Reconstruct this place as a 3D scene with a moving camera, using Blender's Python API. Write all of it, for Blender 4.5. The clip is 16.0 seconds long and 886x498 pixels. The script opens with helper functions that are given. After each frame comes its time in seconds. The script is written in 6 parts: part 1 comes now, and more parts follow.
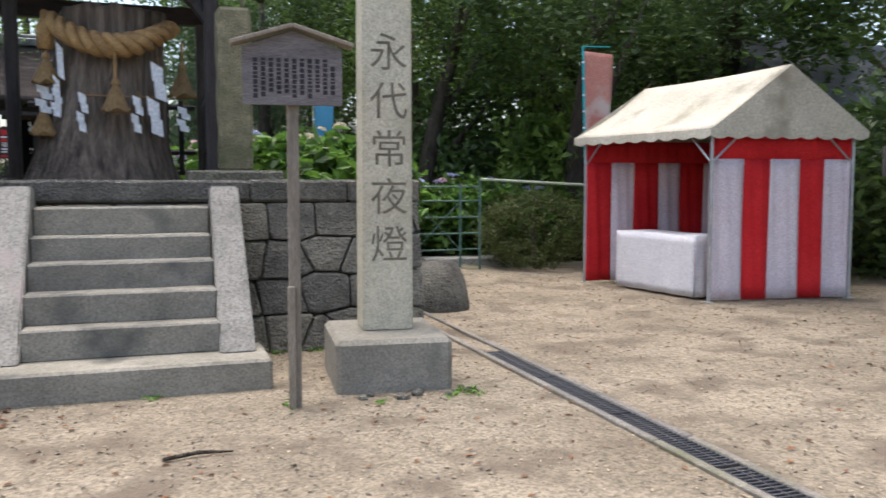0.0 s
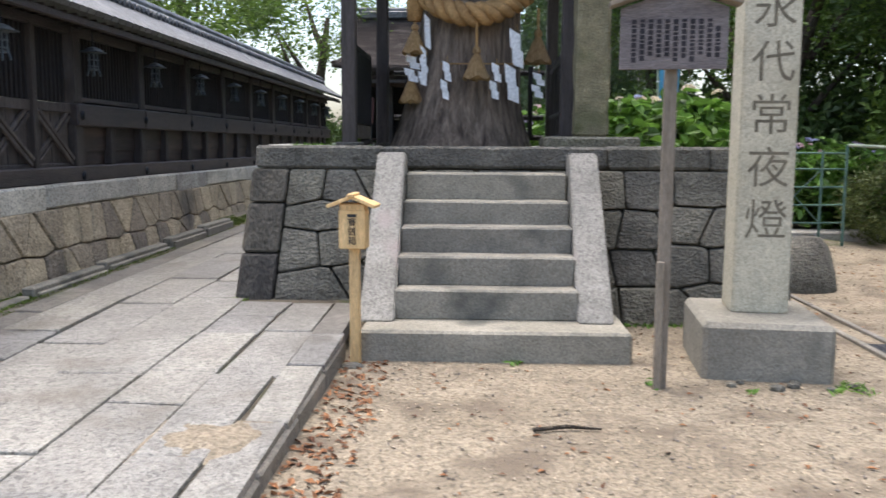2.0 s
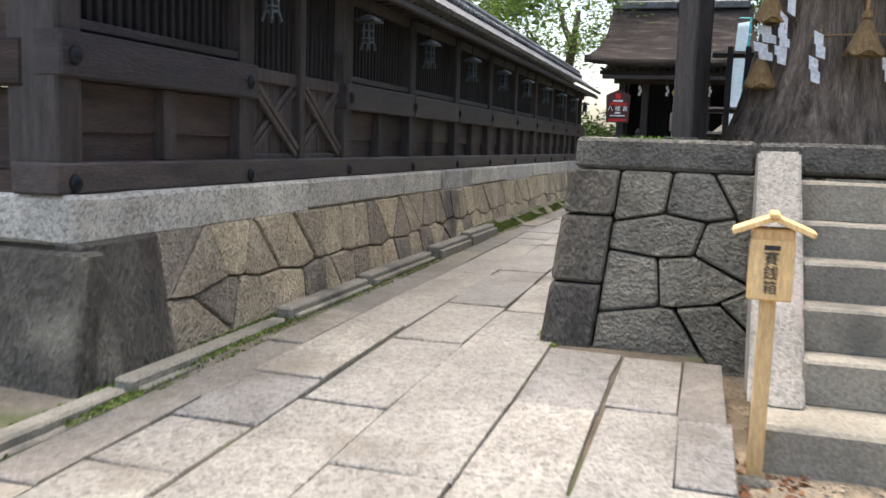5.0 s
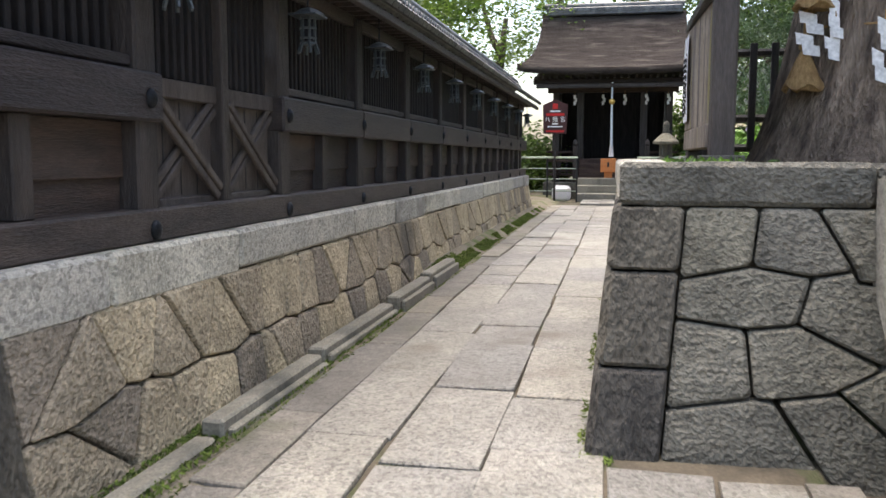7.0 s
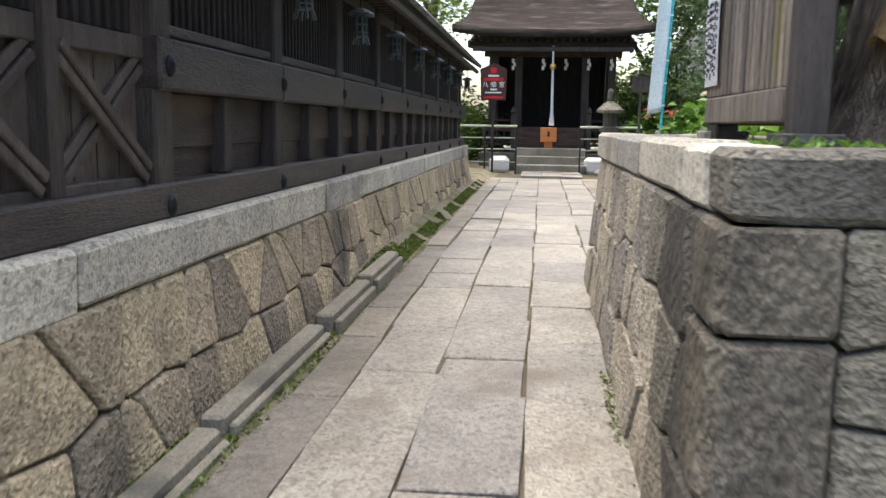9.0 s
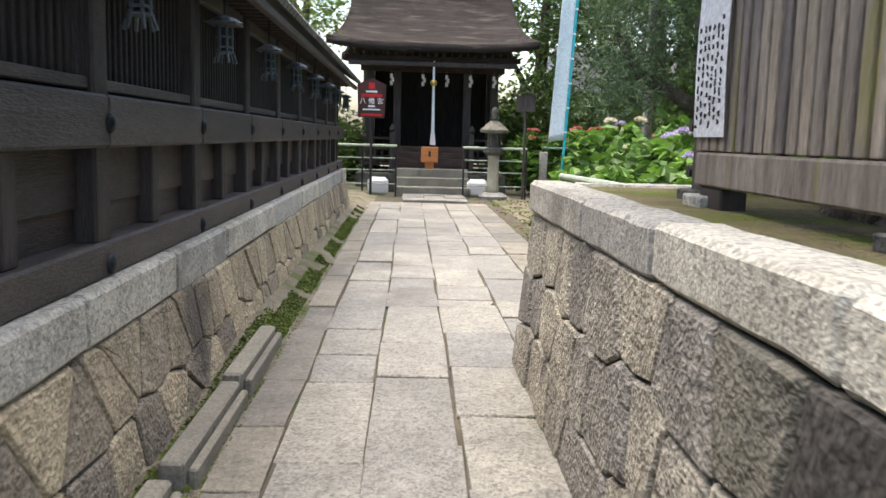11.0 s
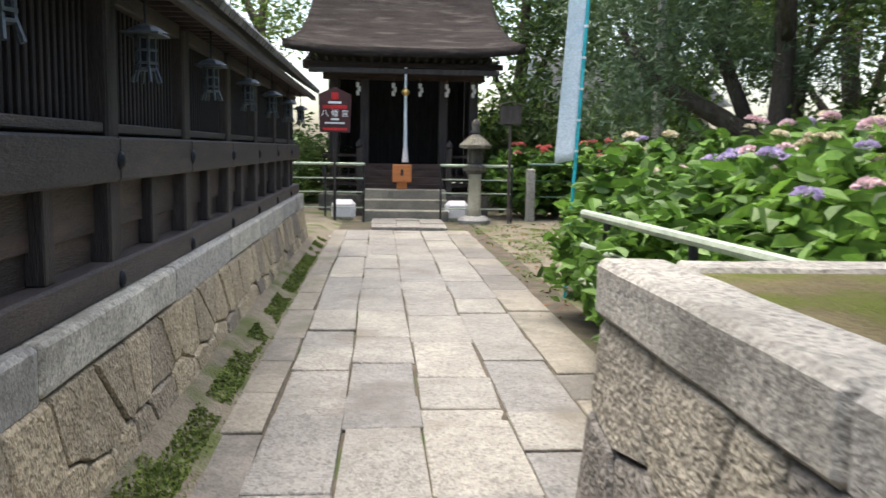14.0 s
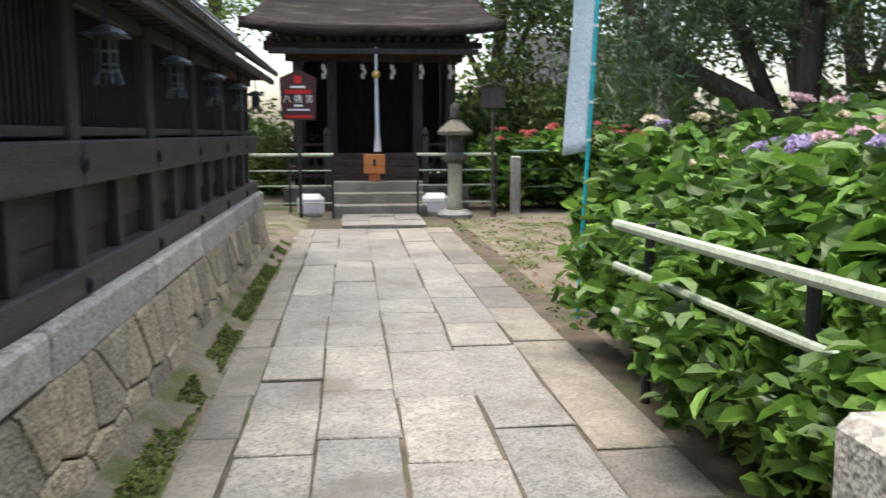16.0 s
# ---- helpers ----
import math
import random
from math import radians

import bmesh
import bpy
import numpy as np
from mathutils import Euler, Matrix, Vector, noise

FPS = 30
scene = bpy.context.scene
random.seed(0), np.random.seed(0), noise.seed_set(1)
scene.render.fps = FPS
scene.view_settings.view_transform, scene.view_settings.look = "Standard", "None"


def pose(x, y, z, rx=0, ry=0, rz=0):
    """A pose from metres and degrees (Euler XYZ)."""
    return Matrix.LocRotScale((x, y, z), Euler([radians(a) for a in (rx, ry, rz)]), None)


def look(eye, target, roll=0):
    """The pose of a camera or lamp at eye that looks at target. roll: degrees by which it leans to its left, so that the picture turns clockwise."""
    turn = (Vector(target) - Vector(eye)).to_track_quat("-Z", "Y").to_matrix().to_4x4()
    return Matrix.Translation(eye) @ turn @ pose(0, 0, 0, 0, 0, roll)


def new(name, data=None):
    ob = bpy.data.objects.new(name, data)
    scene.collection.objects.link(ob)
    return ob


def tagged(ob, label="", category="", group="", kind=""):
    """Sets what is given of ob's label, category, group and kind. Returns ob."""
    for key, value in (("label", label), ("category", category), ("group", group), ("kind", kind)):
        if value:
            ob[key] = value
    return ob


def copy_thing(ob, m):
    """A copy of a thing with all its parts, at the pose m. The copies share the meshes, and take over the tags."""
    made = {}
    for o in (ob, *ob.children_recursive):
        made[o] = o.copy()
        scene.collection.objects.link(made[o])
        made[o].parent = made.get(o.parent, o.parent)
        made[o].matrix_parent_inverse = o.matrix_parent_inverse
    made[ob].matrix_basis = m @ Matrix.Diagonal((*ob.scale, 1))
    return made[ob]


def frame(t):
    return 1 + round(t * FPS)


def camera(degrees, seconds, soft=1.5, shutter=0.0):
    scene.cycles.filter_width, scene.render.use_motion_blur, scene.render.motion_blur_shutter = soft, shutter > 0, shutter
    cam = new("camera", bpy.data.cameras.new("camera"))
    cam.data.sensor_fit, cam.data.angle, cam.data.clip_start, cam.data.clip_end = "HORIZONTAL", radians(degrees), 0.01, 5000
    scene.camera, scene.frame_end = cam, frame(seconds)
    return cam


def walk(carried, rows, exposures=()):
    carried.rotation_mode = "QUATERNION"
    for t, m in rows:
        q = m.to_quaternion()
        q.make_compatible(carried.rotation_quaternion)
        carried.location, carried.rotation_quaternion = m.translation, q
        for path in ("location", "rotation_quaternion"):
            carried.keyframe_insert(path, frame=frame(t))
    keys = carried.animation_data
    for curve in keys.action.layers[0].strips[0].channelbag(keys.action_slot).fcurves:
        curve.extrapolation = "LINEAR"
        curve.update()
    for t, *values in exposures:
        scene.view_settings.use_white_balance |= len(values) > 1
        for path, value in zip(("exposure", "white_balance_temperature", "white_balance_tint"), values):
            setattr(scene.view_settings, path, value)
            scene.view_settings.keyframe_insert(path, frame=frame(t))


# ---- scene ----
cam = camera(54.8, 16.0, shutter=0.5)
PATH = [
    (0, (0.252, 0.191, 1.368), (0.898, 2.077, 1.215), -0.0),
    (0.5, (0.24, 0.172, 1.376), (0.734, 2.104, 1.213), 0.1),
    (1, (0.21, 0.154, 1.385), (0.484, 2.126, 1.191), 0.4),
    (1.5, (0.13, 0.221, 1.398), (0.172, 2.207, 1.166), 0.9),
    (2, (-0.005, 0.433, 1.407), (-0.085, 2.417, 1.165), 0.3),
    (2.5, (-0.117, 0.645, 1.391), (-0.298, 2.624, 1.17), 1.1),
    (3, (-0.23, 0.934, 1.401), (-0.534, 2.901, 1.201), 2.4),
    (3.5, (-0.442, 1.208, 1.373), (-0.864, 3.152, 1.167), 2.3),
    (4, (-0.665, 1.515, 1.367), (-1.164, 3.437, 1.131), 1.5),
    (4.5, (-0.846, 1.891, 1.325), (-1.43, 3.783, 1.041), 2.3),
    (5, (-1.061, 2.159, 1.333), (-1.635, 4.059, 1.086), 1.9),
    (5.2, (-1.151, 2.375, 1.376), (-1.735, 4.274, 1.143), 0.7),
    (7.3, (-1.891, 3.806, 1.431), (-2.281, 5.756, 1.228), 0.2),
    (7.5, (-1.928, 3.976, 1.448), (-2.347, 5.924, 1.277), 0.1),
    (8, (-2.037, 4.317, 1.434), (-2.38, 6.282, 1.3), 0.6),
    (8.5, (-2.202, 4.758, 1.433), (-2.403, 6.735, 1.206), 1.3),
    (9, (-2.292, 5.179, 1.447), (-2.513, 7.146, 1.158), 0.8),
    (9.5, (-2.476, 5.614, 1.479), (-2.551, 7.606, 1.306), -0.5),
    (9.7, (-2.519, 5.74, 1.493), (-2.523, 7.734, 1.326), -0.1),
    (11.8, (-2.62, 7.28, 1.703), (-2.511, 9.254, 1.399), 1.5),
    (12, (-2.625, 7.437, 1.7), (-2.484, 9.411, 1.408), 1.1),
    (12.5, (-2.616, 7.851, 1.713), (-2.383, 9.814, 1.412), 1.8),
    (13, (-2.589, 8.246, 1.722), (-2.392, 10.211, 1.407), 1.7),
    (13.5, (-2.601, 8.734, 1.742), (-2.413, 10.712, 1.51), 1.4),
    (14, (-2.575, 9.15, 1.752), (-2.428, 11.131, 1.52), 1.0),
    (14.5, (-2.535, 9.582, 1.778), (-2.525, 11.566, 1.527), 0.1),
    (15, (-2.581, 9.982, 1.804), (-2.512, 11.967, 1.566), -0.2),
    (15.5, (-2.588, 10.404, 1.803), (-2.503, 12.387, 1.563), -0.0),
    (16, (-2.567, 10.763, 1.816), (-2.357, 12.734, 1.547), -0.1),
]
walk(cam, [(t, look(eye, target, roll)) for t, eye, target, roll in PATH],
     exposures=[(0, 1.4, 6450, 10), (2, 1.55, 6450, 10), (4.5, 1.78, 6850, 10), (9, 1.98, 6950, 9), (12.5, 2.0, 6800, 8), (14, 1.88, 6780, 8), (16, 1.77, 6750, 8)])

# ---------------------------------------------------------------- world and light
world = bpy.data.worlds.new("overcast_sky")
scene.world = world
world.use_nodes = True
wn = world.node_tree
sky = wn.nodes.new("ShaderNodeTexSky")
sky.sky_type, sky.sun_disc = "NISHITA", False
sky.sun_elevation, sky.sun_rotation = radians(78), radians(-40)
sky.air_density, sky.dust_density = 1.0, 4.0
bg = wn.nodes["Background"]
bg.inputs["Strength"].default_value = 0.15
wn.links.new(sky.outputs[0], bg.inputs["Color"])
sun_data = bpy.data.lights.new("sun", "SUN")
sun_data.energy, sun_data.angle, sun_data.color = 1.05, radians(50), (1.0, 0.97, 0.92)
sun = new("sun", sun_data)
sun.matrix_world = look((0, 0, 30), (1.9, -2.3, 15))

# ---------------------------------------------------------------- materials


def mat(name, c1, c2, scale=3.0, fine=60.0, rough=0.85, bump=0.3, rand=0.12, metal=0.0, speck=0.0, stretch=(1, 1, 1), stain=None,
        stain_scale=1.2, stain_lo=0.55, island=False, spec=0.3, bump_size=0.01, sheer=0.0, mottle=0.42):
    """Two-colour surface with broad mottling, fine grain, optional specks and stains, and bump."""
    m = bpy.data.materials.new(name)
    m.use_nodes = True
    nt = m.node_tree
    n, l = nt.nodes, nt.links
    p = n["Principled BSDF"]
    tc = n.new("ShaderNodeTexCoord")
    mp = n.new("ShaderNodeMapping")
    mp.inputs["Scale"].default_value = stretch
    l.new(tc.outputs["Object"], mp.inputs["Vector"])

    def noise_at(s, detail=4.0):
        t = n.new("ShaderNodeTexNoise")
        t.inputs["Scale"].default_value, t.inputs["Detail"].default_value = s, detail
        l.new(mp.outputs[0], t.inputs["Vector"])
        return t.outputs["Fac"]

    def ramp(f, lo, hi, a=(0, 0, 0, 1), b=(1, 1, 1, 1)):
        r = n.new("ShaderNodeValToRGB")
        r.color_ramp.elements[0].position, r.color_ramp.elements[1].position = lo, hi
        r.color_ramp.elements[0].color, r.color_ramp.elements[1].color = a, b
        l.new(f, r.inputs[0])
        return r.outputs[0]

    def mix(kind, f, a, b):
        x = n.new("ShaderNodeMix")
        x.data_type, x.blend_type = "RGBA", kind
        for sock, v in ((x.inputs[0], f), (x.inputs[6], a), (x.inputs[7], b)):
            if isinstance(v, (int, float, tuple)):
                sock.default_value = v
            else:
                l.new(v, sock)
        return x.outputs[2]

    broad, grain = noise_at(scale), noise_at(fine, 2.0)
    col = mix("MIX", ramp(broad, 0.3, 0.7), (*c1, 1), (*c2, 1))
    col = mix("MULTIPLY", 0.6, col, ramp(grain, 0.25, 0.75, (0.55, 0.55, 0.55, 1), (1.3, 1.3, 1.3, 1)))
    mid = noise_at(14.0, 3.0)
    col = mix("MULTIPLY", 0.06 if sheer else mottle, col, ramp(mid, 0.3, 0.7, (0.6, 0.6, 0.6, 1), (1.3, 1.3, 1.3, 1)))
    if speck:
        v = n.new("ShaderNodeTexVoronoi")
        v.inputs["Scale"].default_value = 60
        l.new(mp.outputs[0], v.inputs["Vector"])
        col = mix("MULTIPLY", speck, col, ramp(v.outputs["Color"], 0.1, 0.6, (0.3, 0.3, 0.3, 1), (1.2, 1.2, 1.2, 1)))
    if stain:
        col = mix("MIX", ramp(noise_at(stain_scale, 7.0), stain_lo, stain_lo + 0.14), col, (*stain, 1))
    if rand:
        if island:
            g = n.new("ShaderNodeNewGeometry")
            r = g.outputs["Random Per Island"]
        else:
            r = n.new("ShaderNodeObjectInfo").outputs["Random"]
        col = mix("MULTIPLY", 1.0, col, ramp(r, 0, 1, (1 - rand, 1 - rand, 1 - rand * 0.85, 1), (1 + rand, 1 + rand * 0.88, 1 + rand * 0.55, 1)))
    l.new(col, p.inputs["Base Color"])
    p.inputs["Roughness"].default_value, p.inputs["Metallic"].default_value = rough, metal
    p.inputs["Specular IOR Level"].default_value = spec
    if bump:
        b = n.new("ShaderNodeBump")
        b.inputs["Strength"].default_value, b.inputs["Distance"].default_value = bump, bump_size
        s = n.new("ShaderNodeMath")
        s.operation = "ADD"
        l.new(mid, s.inputs[0])
        l.new(grain, s.inputs[1])
        l.new(s.outputs[0], b.inputs["Height"])
        l.new(b.outputs[0], p.inputs["Normal"])
    if sheer:
        t = n.new("ShaderNodeBsdfTranslucent")
        l.new(col, t.inputs["Color"])
        x = n.new("ShaderNodeMixShader")
        x.inputs[0].default_value = sheer
        l.new(p.outputs[0], x.inputs[1])
        l.new(t.outputs[0], x.inputs[2])
        l.new(x.outputs[0], n["Material Output"].inputs["Surface"])
    return m


SAND = mat("sandy_gravel", (0.2, 0.163, 0.115), (0.315, 0.264, 0.192), 0.9, 38, 0.95, 1.0, 0, speck=0.55, stain=(0.145, 0.115, 0.083), stain_scale=1.9, stain_lo=0.5, bump_size=0.02)
PAVE = mat("worn_granite_paving", (0.182, 0.174, 0.157), (0.282, 0.27, 0.244), 2.2, 70, 0.48, 1.0, 0.18, speck=0.7, stain=(0.12, 0.105, 0.085), stain_scale=1.4, stain_lo=0.56, spec=0.55, bump_size=0.012)
BORDER = mat("dark_border_stone", (0.14, 0.13, 0.112), (0.24, 0.222, 0.193), 2.0, 80, 0.6, 0.7, 0.2, speck=0.4, stain=(0.1, 0.1, 0.06), stain_lo=0.58)
JOINT = mat("joint_earth", (0.06, 0.05, 0.038), (0.12, 0.1, 0.072), 4, 60, 0.95, 0.5, 0, stain=(0.05, 0.075, 0.02), stain_scale=2.5)
PLATTOP = mat("mossy_platform_earth", (0.15, 0.12, 0.06), (0.22, 0.18, 0.09), 2.5, 50, 0.95, 1.0, 0, stain=(0.12, 0.14, 0.02), stain_scale=2.2, stain_lo=0.47, bump_size=0.03)
MOSS = mat("moss", (0.085, 0.125, 0.025), (0.17, 0.225, 0.055), 5, 90, 0.95, 0.8, 0.3, island=True)
EARTH = mat("mossy_earth", (0.15, 0.13, 0.098), (0.235, 0.205, 0.155), 2, 60, 0.95, 0.9, 0, stain=(0.085, 0.105, 0.035), stain_scale=1.8, stain_lo=0.5, bump_size=0.02)
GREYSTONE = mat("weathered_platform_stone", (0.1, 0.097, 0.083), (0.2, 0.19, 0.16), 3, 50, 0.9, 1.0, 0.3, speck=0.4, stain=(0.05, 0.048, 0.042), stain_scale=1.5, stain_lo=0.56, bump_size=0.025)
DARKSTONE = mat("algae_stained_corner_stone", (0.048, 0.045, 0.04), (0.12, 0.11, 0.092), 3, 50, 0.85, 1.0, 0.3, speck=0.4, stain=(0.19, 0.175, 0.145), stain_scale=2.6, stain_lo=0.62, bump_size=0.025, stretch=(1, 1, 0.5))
# West face granite: sunlight on that side is put into the paler colour.
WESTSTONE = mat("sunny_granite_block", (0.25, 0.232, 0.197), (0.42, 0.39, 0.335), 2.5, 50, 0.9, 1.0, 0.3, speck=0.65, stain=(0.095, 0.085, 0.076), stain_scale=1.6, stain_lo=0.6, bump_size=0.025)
TANSTONE = mat("tan_wall_stone", (0.28, 0.237, 0.17), (0.44, 0.375, 0.28), 2, 50, 0.9, 0.9, 0.4, speck=0.5, stain=(0.12, 0.108, 0.09), stain_scale=1.1, stain_lo=0.57, bump_size=0.025)
CAPSTONE = mat("pale_cap_stone", (0.35, 0.335, 0.295), (0.52, 0.5, 0.445), 2.4, 80, 0.85, 0.7, 0.2, speck=0.6, stain=(0.2, 0.19, 0.165), stain_scale=1.5, stain_lo=0.6, mottle=0.2)
STEPSTONE = mat("step_stone", (0.185, 0.172, 0.142), (0.285, 0.266, 0.222), 2, 70, 0.85, 0.5, 0.12, speck=0.25, stain=(0.09, 0.09, 0.08), stain_scale=1.9, stain_lo=0.57, mottle=0.15)
GRANITE = mat("speckled_balustrade_granite", (0.2, 0.19, 0.17), (0.3, 0.285, 0.255), 3, 90, 0.85, 0.6, 0.1, speck=0.45, stain=(0.3, 0.25, 0.235), stain_scale=2.4, stain_lo=0.6, mottle=0.2)
PILLAR = mat("pale_pillar_stone", (0.43, 0.39, 0.29), (0.54, 0.5, 0.385), 1.6, 90, 0.8, 0.3, 0, speck=0.25, stain=(0.34, 0.31, 0.22), stain_scale=1.0, stain_lo=0.52, mottle=0.2)
OLDPILLAR = mat("lichened_pillar_stone", (0.15, 0.135, 0.085), (0.3, 0.27, 0.17), 4, 60, 0.95, 0.9, 0, stain=(0.1, 0.105, 0.055), stain_scale=2.2, stain_lo=0.5, bump_size=0.02)
CARVED = mat("carved_letter_shade", (0.13, 0.115, 0.085), (0.2, 0.175, 0.13), 8, 90, 0.95, 0.3, 0)
WOOD = mat("dark_aged_wood", (0.028, 0.023, 0.024), (0.066, 0.053, 0.05), 2.5, 30, 0.5, 0.6, 0.3, stretch=(6, 1, 6), stain=(0.09, 0.072, 0.065), stain_scale=0.8, stain_lo=0.62, spec=0.35)
PLANK = mat("dark_wall_plank", (0.028, 0.021, 0.02), (0.075, 0.053, 0.045), 2, 24, 0.55, 0.6, 0.35, stretch=(8, 1, 8), stain=(0.105, 0.07, 0.054), stain_scale=0.6, stain_lo=0.6, spec=0.35)
UPWOOD = mat("dark_upright_wood", (0.027, 0.023, 0.023), (0.064, 0.053, 0.05), 2.5, 30, 0.55, 0.6, 0.25, stretch=(7, 7, 1), spec=0.35)
# Near-black wood: shade of the eaves and the hall interior is in the colour.
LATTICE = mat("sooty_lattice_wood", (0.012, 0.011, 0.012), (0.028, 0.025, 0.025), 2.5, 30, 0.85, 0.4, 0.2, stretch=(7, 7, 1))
GATEWOOD = mat("grey_gate_board", (0.06, 0.05, 0.046), (0.11, 0.094, 0.086), 2.5, 30, 0.7, 0.5, 0.2, stretch=(7, 7, 0.8))
GREYWOOD = mat("silvered_cladding_wood", (0.2, 0.165, 0.138), (0.42, 0.355, 0.3), 2, 28, 0.8, 0.7, 0.32, stretch=(8, 8, 0.7), stain=(0.3, 0.27, 0.08), stain_scale=1.1, stain_lo=0.62)
SIGNWOOD = mat("weathered_sign_wood", (0.135, 0.118, 0.118), (0.215, 0.19, 0.187), 2, 30, 0.85, 0.4, 0.1, stretch=(1, 7, 7))
POSTWOOD = mat("weathered_post_wood", (0.2, 0.165, 0.125), (0.3, 0.255, 0.2), 2, 30, 0.85, 0.4, 0.1, stretch=(7, 7, 1))
NEWWOOD = mat("fresh_cypress_wood", (0.62, 0.4, 0.17), (0.72, 0.5, 0.25), 2, 30, 0.6, 0.15, 0.08, stretch=(8, 8, 1))
STAIRWOOD = mat("brown_stair_wood", (0.07, 0.045, 0.036), (0.13, 0.088, 0.07), 2, 30, 0.8, 0.4, 0.25, stretch=(1, 6, 6))
ORANGEWOOD = mat("orange_varnished_wood", (0.5, 0.17, 0.05), (0.6, 0.23, 0.08), 2, 30, 0.5, 0.15, 0, stretch=(1, 8, 8))
ROOFTILE = mat("dark_roof_tile", (0.06, 0.063, 0.068), (0.13, 0.135, 0.145), 3, 50, 0.5, 0.5, 0.25, stain=(0.19, 0.195, 0.19), stain_scale=2.5, spec=0.5)
BARK_ROOF = mat("cypress_bark_thatch", (0.036, 0.03, 0.028), (0.07, 0.059, 0.053), 1.5, 28, 0.9, 0.9, 0, stretch=(1, 5, 5), stain=(0.11, 0.095, 0.085), stain_scale=1.2, bump_size=0.03, spec=0.1)
IRON = mat("black_iron_stud", (0.012, 0.014, 0.017), (0.03, 0.033, 0.04), 5, 60, 0.5, 0.4, 0.1, metal=0.6)
LANTERN_METAL = mat("pale_lantern_metal", (0.075, 0.09, 0.1), (0.125, 0.145, 0.155), 5, 60, 0.45, 0.2, 0.15, metal=0.5)
BARK = mat("tree_bark", (0.05, 0.04, 0.03), (0.1, 0.085, 0.065), 4, 30, 0.95, 1.0, 0.3, stretch=(3, 3, 0.6), bump_size=0.04)
OLDBARK = mat("sacred_trunk_wood", (0.1, 0.074, 0.058), (0.42, 0.325, 0.25), 3, 18, 0.85, 1.0, 0, stretch=(5, 5, 0.35), stain=(0.5, 0.4, 0.32), stain_scale=0.8, stain_lo=0.6, bump_size=0.05)
STRAW = mat("twisted_straw", (0.36, 0.205, 0.085), (0.52, 0.325, 0.145), 6, 60, 0.85, 0.9, 0.12, stretch=(1, 1, 1), bump_size=0.02)
TASSEL = mat("straw_tassel", (0.36, 0.215, 0.095), (0.6, 0.4, 0.19), 5, 40, 0.85, 0.9, 0.12, stretch=(10, 10, 0.8), bump_size=0.02)
PAPER = mat("white_paper", (0.76, 0.76, 0.76), (0.84, 0.84, 0.84), 4, 40, 0.8, 0, 0, mottle=0.05)
WHITE_CLOTH = mat("white_cloth", (0.78, 0.75, 0.77), (0.85, 0.83, 0.84), 2.5, 60, 0.8, 0.3, 0.04, sheer=0.15)
PINK_CLOTH = mat("faded_white_stripe_cloth", (0.76, 0.66, 0.7), (0.84, 0.76, 0.8), 2.5, 60, 0.8, 0.3, 0.04, sheer=0.2)
RED_CLOTH = mat("red_cloth", (0.6, 0.015, 0.02), (0.72, 0.03, 0.035), 2, 60, 0.8, 0.3, 0.06, sheer=0.2)
CANVAS = mat("soiled_tent_canvas", (0.48, 0.44, 0.35), (0.62, 0.58, 0.48), 1.6, 40, 0.8, 0.4, 0.04, stain=(0.32, 0.29, 0.22), stain_scale=1.8, stain_lo=0.56, sheer=0.1)
STEEL = mat("galvanised_pipe", (0.4, 0.41, 0.42), (0.52, 0.53, 0.54), 4, 60, 0.4, 0.1, 0.05, metal=0.7)
WHITEPIPE = mat("cream_painted_pipe", (0.33, 0.39, 0.3), (0.44, 0.5, 0.39), 5, 60, 0.45, 0.2, 0.08, stain=(0.35, 0.37, 0.28), stain_scale=5, stain_lo=0.66)
GREENPIPE = mat("green_painted_pipe", (0.08, 0.15, 0.12), (0.13, 0.22, 0.18), 5, 60, 0.5, 0.2, 0.1)
BLACKPIPE = mat("black_post", (0.02, 0.022, 0.025), (0.04, 0.042, 0.045), 5, 60, 0.5, 0.2, 0.1)
GRATE = mat("rusted_grate_steel", (0.05, 0.052, 0.058), (0.1, 0.1, 0.105), 4, 60, 0.55, 0.3, 0.1, metal=0.5)
INK = mat("black_ink", (0.02, 0.02, 0.022), (0.04, 0.04, 0.042), 8, 60, 0.7, 0, 0)
FADED_INK = mat("faded_sign_ink", (0.022, 0.02, 0.024), (0.045, 0.04, 0.045), 8, 60, 0.8, 0, 0)
RED_PAINT = mat("red_sign_paint", (0.45, 0.02, 0.02), (0.55, 0.03, 0.03), 3, 60, 0.6, 0.1, 0)
SIGN_BLACK = mat("dark_sign_face", (0.05, 0.02, 0.02), (0.08, 0.03, 0.03), 3, 60, 0.6, 0.1, 0)
BLUE_CLOTH = mat("sky_blue_banner_cloth", (0.1, 0.38, 0.62), (0.16, 0.48, 0.72), 2, 60, 0.7, 0.2, 0, sheer=0.25)
PALE_FLAG = mat("pale_blue_banner_cloth", (0.74, 0.82, 0.86), (0.84, 0.89, 0.92), 1.4, 60, 0.7, 0.2, 0, sheer=0.25, stain=(0.45, 0.62, 0.76), stain_scale=4, stain_lo=0.62)
PINKBAN = mat("salmon_banner_cloth", (0.72, 0.3, 0.24), (0.8, 0.42, 0.34), 2, 60, 0.7, 0.2, 0, sheer=0.25, stain=(0.82, 0.7, 0.64), stain_scale=2.2)
CYAN = mat("cyan_pole", (0.03, 0.4, 0.45), (0.04, 0.48, 0.52), 2, 60, 0.5, 0, 0)
GOLD = mat("brass_bell", (0.7, 0.45, 0.12), (0.8, 0.55, 0.2), 4, 60, 0.35, 0.1, 0, metal=0.9)
